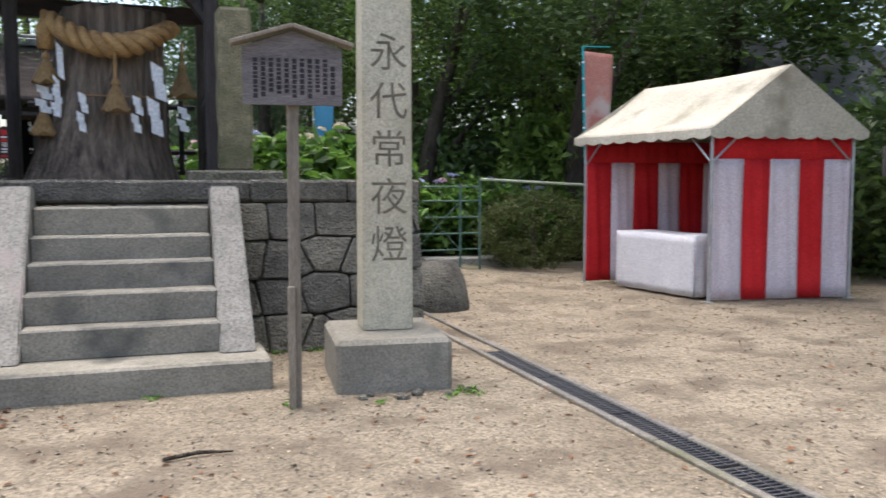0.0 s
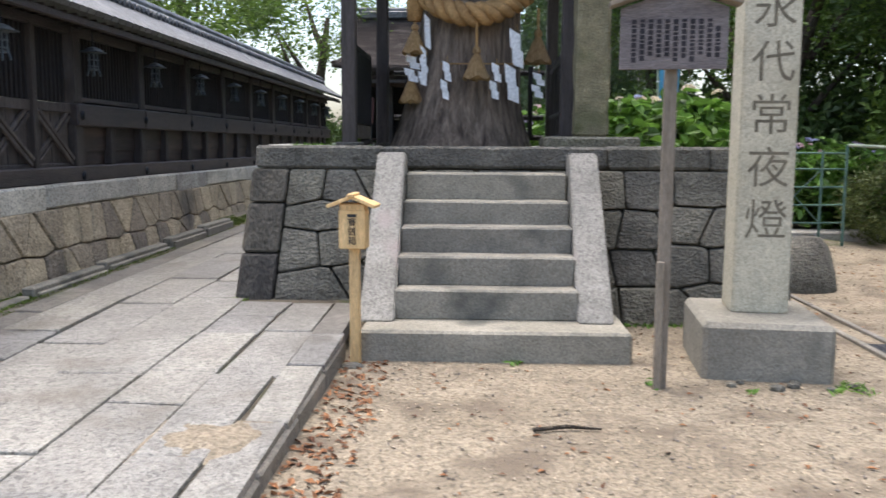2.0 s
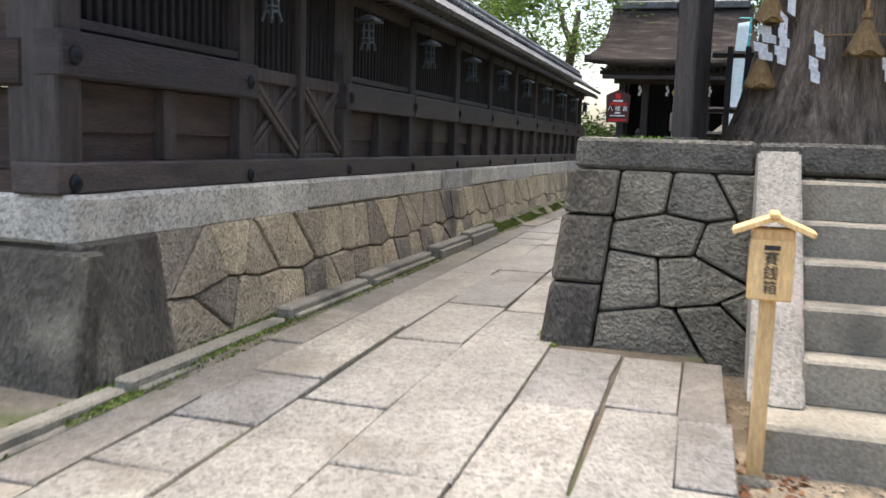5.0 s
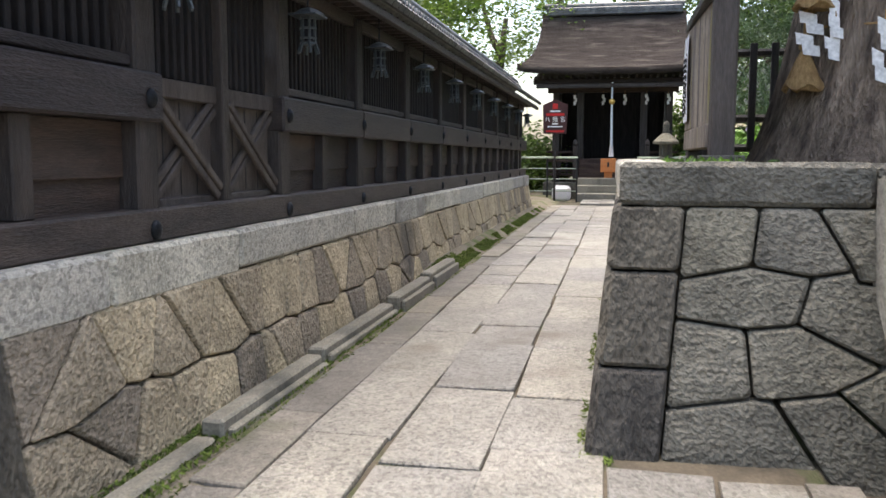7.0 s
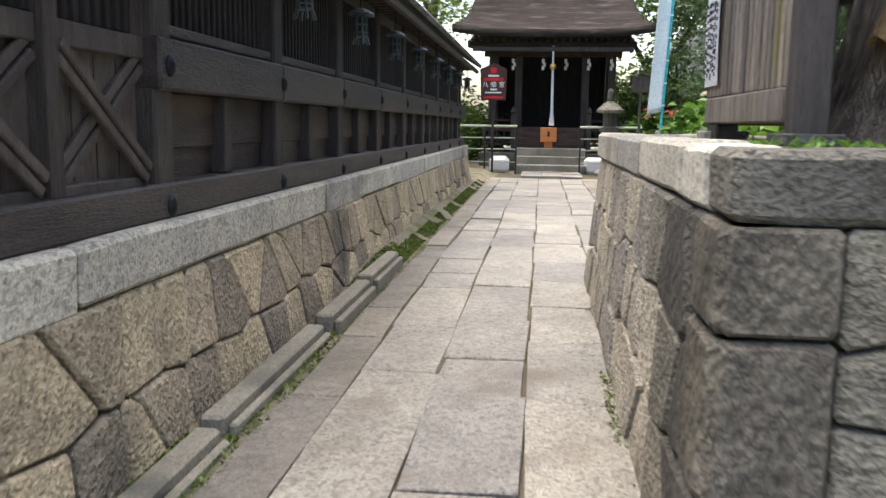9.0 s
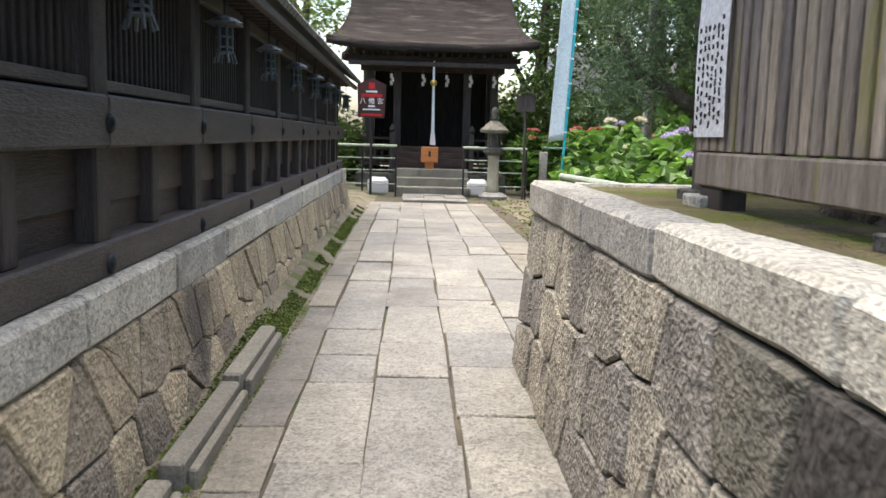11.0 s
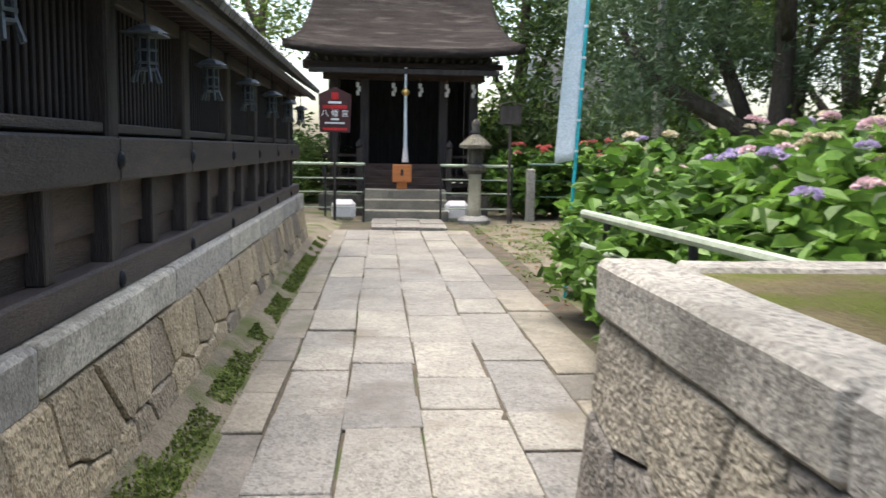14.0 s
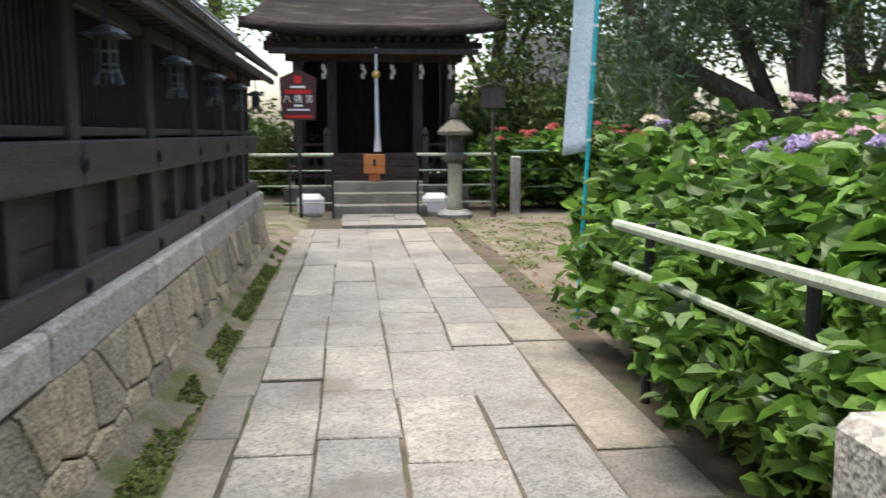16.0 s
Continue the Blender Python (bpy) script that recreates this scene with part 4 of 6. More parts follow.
def tassel(x, y, z, h, w, hang):
    t = thing("straw_tassel", "golden straw tassel hanging from the sacred rope", "tassel", (x, y, z), "straw tassels")
    bm = bmesh.new()
    rows = [(0.22, 0.0), (0.3, -0.1), (0.3, -0.16), (0.2, -0.2), (0.42, -0.4), (0.75, -0.75), (1.0, -0.97), (0.85, -1.0)]
    rs = []
    for q, d in rows:
        rs.append([bm.verts.new((x + w * q * (1 + 0.07 * math.sin(9 * k) * (d < -0.3)) * math.cos(math.pi * k / 12), y + w * q * math.sin(math.pi * k / 12), z + h * d + (0.02 * math.sin(k * 5) if d < -0.9 else 0))) for k in range(24)])
    for a, b in zip(rs, rs[1:]):
        for k in range(24):
            bm.faces.new((a[k], b[k], b[(k + 1) % 24], a[(k + 1) % 24]))
    bm.faces.new(rs[-1])
    bm.faces.new(rs[0][::-1])
    part("brush", bm, TASSEL, t)
    part("cord", tube(bmesh.new(), [(x, y, z - 0.01), (x, y + 0.03, z + hang)], 0.014, 6), STRAW, t)


tassel(-0.03, 9.0, 2.36, 0.31, 0.135, 0.36)
tassel(-0.66, 9.32, 2.62, 0.29, 0.13, 0.1)
tassel(-0.7, 9.36, 2.14, 0.3, 0.125, 0.3)
tassel(0.6, 9.45, 2.58, 0.33, 0.14, 0.22)
# cord with paper streamers
part_cord = tube(bmesh.new(), [(-0.64 + 1.2 * i / 14, 9.74 - 0.64 * math.sin(math.pi * (0.12 + 0.76 * i / 14)), 2.24 - 0.03 * math.sin(math.pi * i / 14)) for i in range(15)], 0.008, 5)
tagged(part("streamer_cord", part_cord, STRAW, None), "thin straw cord tied round the trunk", "cord")


def streamer(x, y, z, h, w, lean=0.12):
    """A zigzag folded paper streamer."""
    w = w * 0.66
    t = thing("paper_streamer", "white folded zigzag paper streamer hanging at the trunk", "paper streamer", (x, y, z), "paper streamers")
    n = 4
    for i in range(n):
        bm = bmesh.new()
        z0 = z - h * i / n
        o = (0.22 if i % 2 else -0.22) * w + lean * (-h * i / n)
        q = [(x + o - w * 0.5, z0), (x + o + w * 0.5, z0 - 0.1 * h), (x + o + w * 0.55, z0 - 1.35 * h / n), (x + o - w * 0.4, z0 - 1.1 * h / n)]
        a = [bm.verts.new((px_, y - 0.008 * (i % 2) - 0.03, pz)) for px_, pz in q]
        b = [bm.verts.new((px_, y - 0.008 * (i % 2) - 0.027, pz)) for px_, pz in q]
        bm.faces.new(a)
        bm.faces.new(b[::-1])
        for k in range(4):
            bm.faces.new((a[k], b[k], b[(k + 1) % 4], a[(k + 1) % 4]))
        part("fold", bm, PAPER, t)
    part("string", tube(bmesh.new(), [(x, y - 0.02, z - 0.02), (x, y, z + 0.04)], 0.004, 4), STRAW, t)


for q in ((-0.32, 9.1, 2.24, 0.36, 0.1), (0.37, 9.14, 2.56, 0.68, 0.17), (0.17, 9.08, 2.22, 0.34, 0.11), (-0.52, 9.26, 2.72, 0.62, 0.09), (-0.68, 9.34, 2.32, 0.26, 0.16), (0.6, 9.26, 2.14, 0.24, 0.13), (-0.56, 9.24, 2.28, 0.26, 0.1)):
    streamer(*q)

# weathered pillar on the platform
op = thing("weathered_pillar", "lichen-stained old stone pillar on a low plinth", "stone pillar", (1.0, 8.35, PZ))
box_part("plinth", (0.58, 8.05, PZ - 0.07), (1.42, 8.75, PZ + 0.085), GREYSTONE, op, c=0.02)
bm = cbox(bmesh.new(), (0.86, 8.2, PZ + 0.08), (1.16, 8.5, 2.95), 0.03)
bmesh.ops.subdivide_edges(bm, edges=[e for e in bm.edges if e.calc_length() > 0.2], cuts=14, use_grid_fill=True)
for v in bm.verts:
    v.co += 0.014 * noise.noise_vector(v.co * 5)
part("shaft", bm, OLDPILLAR, op)

# ---------------------------------------------------------------- tent
tent = thing("festival_tent", "small canopy tent with red and white striped curtains", "tent", (7, 9.5, 0))
FL, FR, BR, BL = Vector((6.3, 8.43, 0)), Vector((8.1, 8.2, 0)), Vector((7.75, 10.48, 0)), Vector((5.92, 10.7, 0))
for p in (FL, FR, BR, BL):
    part("pole", tube(bmesh.new(), [p, p + Vector((0, 0, 1.98))], 0.02, 8), STEEL, tent)
    part("foot_plate", lathe(bmesh.new(), [(0.06, 0.0), (0.06, 0.012)], 10, p), STEEL, tent)
rf, rb = (FL + FR) / 2 + Vector((0, -0.1, 2.72)), (BL + BR) / 2 + Vector((0, 0.1, 2.68))
side = (FR - FL).normalized() * 0.1
bk = (BL - FL).normalized() * 0.1
E = {"FL": FL - side - bk, "FR": FR + side - bk, "BL": BL - side + bk, "BR": BR + side + bk}
for k in E:
    E[k] = E[k] + Vector((0, 0, 1.98))


def lerp2(a, b, c, d, u, v):
    return a.lerp(b, u).lerp(d.lerp(c, u), v)


for a, b in (("FL", "BL"), ("FR", "BR")):
    bm = sheet(bmesh.new(), 12, 8, lambda u, v: lerp2(E[a], E[b], rb, rf, u, v) - Vector((0, 0, 0.06 * math.sin(math.pi * v) + 0.02 * math.sin(math.pi * u))), 0.006)
    part("canopy_slope", bm, CANVAS, tent, "cream canvas stained with dirt", True)
for a, b, c in (("FL", "FR", rf), ("BL", "BR", rb)):
    bm = bmesh.new()
    v = [bm.verts.new(q) for q in (E[a], E[b], c)]
    w = [bm.verts.new(q + Vector((0, 0.006, 0))) for q in (E[a], E[b], c)]
    bm.faces.new(v)
    bm.faces.new(w[::-1])
    for i in range(3):
        bm.faces.new((v[i], w[i], w[(i + 1) % 3], v[(i + 1) % 3]))
    part("gable", bm, CANVAS, tent)
for a, b in (("FL", "FR"), ("FL", "BL"), ("FR", "BR"), ("BL", "BR")):
    n = 48
    bm = sheet(bmesh.new(), n, 1, lambda u, v: E[a].lerp(E[b], u) + Vector((0, 0, 0.0 if v else -0.075 - 0.035 * abs(math.sin(u * math.pi * 9)))), 0.004)
    part("scalloped_valance", bm, CANVAS, tent)
for p, q in ((BL, FL), (FL, BL), (FL, FR), (FR, FL)):
    d = (q - p).normalized()
    part("brace", tube(bmesh.new(), [p + Vector((0, 0, 1.6)), p + d * 0.35 + Vector((0, 0, 1.93))], 0.012, 6), STEEL, tent)


def curtain(a, b, z0, z1, cuts, inward):
    """Striped cloth: a red band on top, and white and red stripes under it."""
    d = b - a
    nrm = Vector((-d.y, d.x, 0)).normalized() * inward

    def pt(u, z):
        return a + d * u + nrm * (0.04 + 0.018 * math.sin(u * 31) * (1.2 - z / 2.4) + 0.012 * math.sin(u * 77 + z * 2)) + Vector((0, 0, z))

    part("top_band", sheet(bmesh.new(), 40, 3, lambda u, v: pt(u, z1 - 0.29 * (1 - v)), 0.003), RED_CLOTH, tent, "red curtain band", True)
    for i, (u0, u1) in enumerate(zip(cuts, cuts[1:])):
        part("stripe", sheet(bmesh.new(), 10, 10, lambda u, v: pt(u0 + (u1 - u0) * u, z0 + (z1 - 0.29 - z0) * v), 0.003), PINK_CLOTH if i % 2 == 0 else RED_CLOTH, tent, "", True)


curtain(FL, FR, 0.02, 1.94, (0, 0.24, 0.42, 0.64, 0.81, 1), 1)
curtain(BL, BR, 0.03, 1.94, (0, 0.001, 0.2, 0.38, 0.58, 0.76, 0.95, 1), -1)
curtain(FR, BR, 0.03, 1.94, (0, 0.2, 0.4, 0.6, 0.8, 1), 1)

table = thing("cloth_table", "table draped to the ground with a white cloth", "table", (6.35, 9.4, 0))
ta, tb = Vector((6.07, 10.1, 0)), Vector((6.27, 8.66, 0))
td = Vector((0.55, 0.08, 0))
box_part("tabletop", (0, 0, 0.72), (1, 1, 0.745), NEWWOOD, table, m=Matrix(((td.x, (tb - ta).x, 0, ta.x), (td.y, (tb - ta).y, 0, ta.y), (0, 0, 1, 0), (0, 0, 0, 1))))
part("cloth_top", sheet(bmesh.new(), 8, 14, lambda u, v: ta + (tb - ta) * v + td * u + Vector((0, 0, 0.752 + 0.004 * math.sin(9 * v))), 0.004), WHITE_CLOTH, table, "", True)
for p, q in ((ta, tb), (tb, tb + td), (ta, ta + td)):
    nn = Vector((-(q - p).y, (q - p).x, 0)).normalized()
    part("cloth_drop", sheet(bmesh.new(), 16, 8, lambda u, v: p + (q - p) * u + nn * (0.02 * math.sin(u * 23) * (1 - v)) + Vector((0, 0, 0.03 + 0.72 * v)), 0.003), WHITE_CLOTH, table, "", True)

# ---------------------------------------------------------------- drain
drain = thing("drain_channel", "narrow stone-edged drain with a dark steel grating", "drain", (2.85, 5, 0))
D0, D1 = Vector((2.84, 9.0, 0)), Vector((2.78, 1.0, 0))
for a, b, s in ((2.72, 2.77, 1), (2.93, 2.98, 1)):
    for i in range(8):
        y0 = 1 + i
        box_part("edging", (a, y0 + 0.004, -0.1), (b, y0 + 0.996, 0.022), BORDER, drain, c=0.006)
box_part("channel_floor", (2.77, 1, -0.1), (2.93, 9, -0.06), JOINT, drain)
bar = mesh_of(cbox(bmesh.new(), (2.775, -0.006, -0.01), (2.925, 0.006, 0.018), 0.002), "grate_bar")
bar.materials.append(GRATE)
for i in range(5):
    gr = thing("drain_grate", "dark steel bar grating laid in the drain", "grate", (2.85, 2 + i, 0), "drain grates")
    for x in (2.778, 2.85, 2.916):
        box_part("bearer", (x, 1.55 + i, -0.015), (x + 0.008, 2.53 + i, 0.016), GRATE, gr, c=0.001)
    for k in range(26):
        o = part("grate_bar", bar, None, gr)
        o.location = (0, 1.56 + i + k * 0.0375, 0)

# ---------------------------------------------------------------- shrine hall
SX0, SX1 = -4.35, 0.2
hall = thing("shrine_hall", "small dark wooden shrine hall under a curved bark roof", "shrine", (-2.05, 29.5, 0.2))
box_part("stone_base", (-3.95, 28.3, 0.1), (-0.15, 33, 0.72), GREYSTONE, hall, c=0.02)
box_part("floor", (-3.9, 28.9, 1.0), (-0.2, 33, 1.12), WOODX, hall)
for i in range(5):
    box_part("wooden_step", (-2.95, 28.35 + 0.13 * i, 0.72), (-1.15, 28.5 + 0.13 * i, 0.8 + 0.15 * i), STAIRWOOD, hall)
for x in (-3.65, -2.95, -1.15, -0.45):
    box_part("post", (x - 0.1, 29.0, 0.72), (x + 0.1, 29.2, 3.6), UPWOOD, hall, c=0.01)
for x in (-3.05, -1.05):
    box_part("newel_post", (x - 0.06, 28.3, 0.72), (x + 0.06, 28.42, 1.75), UPWOOD, hall)
    part("newel_cap", lathe(bmesh.new(), [(0.03, 0), (0.075, 0.05), (0.06, 0.12), (0.005, 0.2)], 10, (x, 28.36, 1.75)), UPWOOD, hall)
for a, b in ((-3.9, -3.05), (-1.05, -0.2)):
    for z in (1.3, 1.55):
        box_part("veranda_rail", (a, 28.75, z), (b, 28.81, z + 0.06), WOODX, hall)
    for k in range(5):
        x = a + (b - a) * k / 4.5
        box_part("baluster", (x, 28.76, 0.95), (x + 0.05, 28.8, 1.3), UPWOOD, hall)
    box_part("veranda", (a, 28.7, 0.9), (b, 29.0, 0.97), WOODX, hall)
box_part("head_beam", (-3.9, 28.98, 3.3), (-0.2, 29.22, 3.55), WOODX, hall)
# inner wall in near-black: the hall's interior shade is in its colour
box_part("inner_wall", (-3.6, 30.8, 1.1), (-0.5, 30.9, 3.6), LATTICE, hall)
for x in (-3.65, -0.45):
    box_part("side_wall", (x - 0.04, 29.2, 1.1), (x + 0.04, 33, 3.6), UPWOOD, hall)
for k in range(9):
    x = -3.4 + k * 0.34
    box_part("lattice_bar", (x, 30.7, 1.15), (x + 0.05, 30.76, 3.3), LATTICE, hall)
box_part("eave_beam", (SX0 + 0.1, 28.2, 3.5), (SX1 - 0.1, 28.32, 3.62), WOODX, hall)
box_part("lower_eave", (SX0 + 0.2, 28.02, 3.36), (SX1 - 0.2, 28.14, 3.47), UPWOOD, hall)
for k in range(22):
    x = SX0 + 0.15 + k * (SX1 - SX0 - 0.3) / 21.5
    box_part("rafter", (x, 28.05, 3.63), (x + 0.06, 29.6, 3.7), UPWOOD, hall)


def thatch(u, v, top=True):
    """The bark roof's upper or lower skin: v runs from the front eave over the ridge to the back eave."""
    w = abs(2 * v - 1)
    y = 30.2 + (2 * v - 1) * 2.35
    z = 5.75 - 1.85 * (1 - (1 - w) ** 1.5) ** 0.9
    flare = 0.14 * abs(2 * u - 1) ** 4 * w
    hw = 2.1 + 0.5 * w ** 2.2
    x = -2.08 + (2 * u - 1) * hw
    return (x, y, z + flare + (0.0 if top else -0.3 + 0.1 * w))


bm = bmesh.new()
sheet(bm, 24, 32, lambda u, v: thatch(u, v))
sheet(bm, 24, 32, lambda u, v: thatch(u, v, False))
nu, nv = 24, 32
bm.verts.ensure_lookup_table()
off = (nu + 1) * (nv + 1)
edge = [i * (nv + 1) for i in range(nu + 1)] + [nu * (nv + 1) + j for j in range(1, nv + 1)] + [i * (nv + 1) + nv for i in range(nu - 1, -1, -1)] + [j for j in range(nv - 1, 0, -1)]
for a, b in zip(edge, edge[1:] + edge[:1]):
    bm.faces.new((bm.verts[a], bm.verts[b], bm.verts[b + off], bm.verts[a + off]))
bmesh.ops.recalc_face_normals(bm, faces=bm.faces)
part("bark_roof", bm, BARK_ROOF, hall, "thick curved cypress bark roof", True)
box_part("ridge_box", (-4.05, 30.02, 5.66), (-0.1, 30.38, 5.9), ROOFTILE, hall, c=0.03)
bm = bmesh.new()
for k in range(20):
    tube(bm, [(-3.95 + k * 0.2, 29.98, 5.82), (-3.95 + k * 0.2, 30.42, 5.82)], 0.055, 8)
part("ridge_tile_ends", bm, ROOFTILE, hall)
part("ridge_cap", tube(bmesh.new(), [(-4.12, 30.2, 5.95), (-0.04, 30.2, 5.95)], 0.09, 10), ROOFTILE, hall)
for i, x in enumerate((-3.1, -2.3, -1.7, -1.1, -0.5)):
    s = thing("paper_streamer", "white folded paper streamer hung under the shrine eave", "paper streamer", (x, 28.7, 3.2), "shrine streamers")
    for k in range(3):
        bm = cbox(bmesh.new(), (x - 0.04 + 0.035 * (k % 2), 28.69, 2.92 - 0.0 + 0.09 * k), (x + 0.03 + 0.035 * (k % 2), 28.693, 3.03 + 0.09 * k), 0.001)
        part("fold", bm, PAPER, s)
    part("string", tube(bmesh.new(), [(x, 28.69, 3.2), (x, 28.69, 3.32)], 0.005, 4), STRAW, s)
bell = thing("bell_rope", "white cloth bell rope with a small brass bell", "bell rope", (-2.05, 28.05, 1.5))
part("rope", tube(bmesh.new(), [(-2.05, 28.05, 3.5), (-2.05, 28.05, 2.9), (-2.04, 28.05, 1.72)], [0.025, 0.03, 0.04], 8), PALE_FLAG, bell)
part("grip", tube(bmesh.new(), [(-2.04, 28.05, 1.75), (-2.04, 28.05, 1.45)], [0.05, 0.075], 8), WHITE_CLOTH, bell)
bm = bmesh.new()
bmesh.ops.create_uvsphere(bm, u_segments=12, v_segments=8, radius=0.085, matrix=Matrix.Translation((-2.05, 28.05, 2.97)))
part("bell", bm, GOLD, bell, "", True)

ob_ = thing("offertory_box", "orange varnished wooden offertory box on a short stand", "offertory box", (-2.11, 28.0, 0.86))
box_part("body", (-2.32, 27.86, 1.02), (-1.9, 28.2, 1.4), ORANGEWOOD, ob_, c=0.012)
box_part("stand", (-2.22, 27.92, 0.855), (-2.0, 28.14, 1.02), ORANGEWOOD, ob_, c=0.01)
box_part("mark", (-2.14, 27.852, 1.16), (-2.08, 27.862, 1.3), INK, ob_)
stp = thing("shrine_steps", "broad pale stone steps before the shrine", "steps", (-2.05, 27.4, 0.2))
for k in range(3):
    box_part("step", (-2.95, 26.95 + 0.42 * k, 0.1), (-1.15, 27.37 + 0.42 * k if k < 2 else 28.3, 0.46 + 0.2 * k), STEPSTONE, stp, c=0.015)


def rail(name, label, a, b, heights, post_z, mats, posts):
    t = thing(name, label, "railing", tuple((Vector(a) + Vector(b)) / 2))
    a, b = Vector(a), Vector(b)
    for i, h in enumerate(heights):
        part("bar", tube(bmesh.new(), [a + Vector((0, 0, h)), b + Vector((0, 0, h))], 0.03 if i == 0 else 0.014, 8), mats[0], t)
    for k in range(posts):
        p = a.lerp(b, (k + 0.02) / (posts - 0.96))
        part("post", tube(bmesh.new(), [p - Vector((0, 0, 0.1)), p + Vector((0, 0, post_z))], 0.022, 8), mats[1], t)
    return t


rail("shrine_railing", "low railing with cream pipe rails and dark posts", (-4.5, 26.75, 0.25), (-2.9, 26.75, 0.25), (1.17, 0.88, 0.6, 0.28), 1.16, (WHITEPIPE, BLACKPIPE), 3)
rail("shrine_railing", "low railing with cream pipe rails and dark posts", (-1.35, 26.75, 0.25), (0.15, 26.75, 0.25), (1.17, 0.88, 0.6, 0.28), 1.16, (WHITEPIPE, BLACKPIPE), 3)
rail("garden_railing", "thin green pipe railing before the hydrangeas", (0.65, 27.6, 0.25), (4.5, 27.9, 0.25), (1.2, 0.85, 0.5), 1.2, (GREENPIPE, BLACKPIPE), 4)
for x in (-3.35, -0.95):
    bm = cbox(bmesh.new(), (x - 0.25, 27.1, 0.22), (x + 0.25, 27.5, 0.66), 0.09)
    tagged(part("covered_lamp", bm, WHITE_CLOTH, None), "white covered box standing behind the railing", "box")

rs = thing("red_sign", "dark red gabled signboard on a thin post", "sign", (-3.5, 26.6, 0.25))
part("post", tube(bmesh.new(), [(-3.5, 26.62, 0.15), (-3.5, 26.62, 2.1)], 0.03, 8), UPWOOD, rs)
bm = bmesh.new()
pts = [(-3.8, 2.05), (-3.2, 2.05), (-3.17, 2.8), (-3.5, 2.95), (-3.83, 2.8)]
a = [bm.verts.new((x, 26.55, z)) for x, z in pts]
b = [bm.verts.new((x, 26.6, z)) for x, z in pts]
bm.faces.new(a)
bm.faces.new(b[::-1])
for i in range(5):
    bm.faces.new((a[i], b[i], b[(i + 1) % 5], a[(i + 1) % 5]))
bmesh.ops.recalc_face_normals(bm, faces=bm.faces)
part("panel", bm, SIGN_BLACK, rs)
box_part("red_seal", (-3.57, 26.545, 2.7), (-3.43, 26.549, 2.84), RED_PAINT, rs)
box_part("red_line", (-3.74, 26.545, 2.52), (-3.26, 26.549, 2.59), RED_PAINT, rs)
box_part("red_line", (-3.74, 26.545, 2.09), (-3.26, 26.549, 2.14), RED_PAINT, rs)
box_part("white_line", (-3.63, 26.545, 2.62), (-3.37, 26.549, 2.66), PAPER, rs)
box_part("white_line", (-3.7, 26.545, 2.22), (-3.3, 26.549, 2.25), PAPER, rs)
box_part("white_line", (-3.58, 26.545, 2.29), (-3.42, 26.549, 2.33), PAPER, rs)
for i, ch in enumerate("八幡宮"):
    letters(ch, 0.15, Matrix.Translation((-3.7 + 0.2 * i, 26.546, 2.42)) @ Matrix.Rotation(radians(90), 4, "X"), PAPER, rs)
gs = thing("grey_sign", "small grey wooden signboard with a gabled top on a post", "sign", (0.07, 26.7, 0.25))
part("post", tube(bmesh.new(), [(0.07, 26.72, 0.15), (0.07, 26.72, 2.4)], 0.03, 8), GATEWOOD, gs)
box_part("panel", (-0.15, 26.66, 2.28), (0.29, 26.7, 2.66), GATEWOOD, gs)
for s in (-1, 1):
    mm = Matrix.Translation((0.07, 26.68, 2.74)) @ Matrix.Rotation(s * radians(17), 4, "Y")
    box_part("roof_board", (0 if s > 0 else -0.29, -0.06, -0.012), (0.29 if s > 0 else 0, 0.06, 0.012), GATEWOOD, gs, m=mm, c=0.004)
sp = cbox(bmesh.new(), (0.56, 27.35, 0.1), (0.74, 27.53, 1.36), 0.02)
tagged(part("stone_post", sp, CAPSTONE, None), "plain grey square stone post beside the garden", "post")

lan = thing("stone_lantern", "weathered grey stone lantern on a round shaft", "stone lantern", (-0.63, 26.8, 0.25))
L0 = (-0.63, 26.8, 0.22)
part("base", lathe(bmesh.new(), [(0.42, 0), (0.44, 0.08), (0.3, 0.16)], 12, L0), CAPSTONE, lan, "", False)
part("shaft", lathe(bmesh.new(), [(0.19, 0.16), (0.17, 0.3), (0.16, 0.9), (0.18, 1.0)], 20, L0), PILLAR, lan, "", True)
part("platform", lathe(bmesh.new(), [(0.18, 1.0), (0.32, 1.08), (0.32, 1.16), (0.2, 1.2)], 6, L0), GREYSTONE, lan)
for k in range(6):
    a = math.pi / 3 * k
    part("light_box_pillar", tube(bmesh.new(), [(L0[0] + 0.17 * math.cos(a), L0[1] + 0.17 * math.sin(a), 1.41), (L0[0] + 0.17 * math.cos(a), L0[1] + 0.17 * math.sin(a), 1.73)], 0.04, 6), GREYSTONE, lan)
part("light_core", lathe(bmesh.new(), [(0.12, 1.19), (0.12, 1.52)], 6, L0), GREYSTONE, lan)
part("roof", lathe(bmesh.new(), [(0.2, 1.5), (0.41, 1.52), (0.42, 1.58), (0.25, 1.7), (0.1, 1.8)], 6, L0), GREYSTONE, lan)
part("finial", lathe(bmesh.new(), [(0.08, 1.8), (0.13, 1.83), (0.09, 1.9), (0.12, 1.98), (0.08, 2.06), (0.01, 2.1)], 12, L0), GREYSTONE, lan, "", True)
lan.matrix_basis = lan.matrix_basis @ Matrix.Diagonal((0.8, 0.8, 1.03, 1))


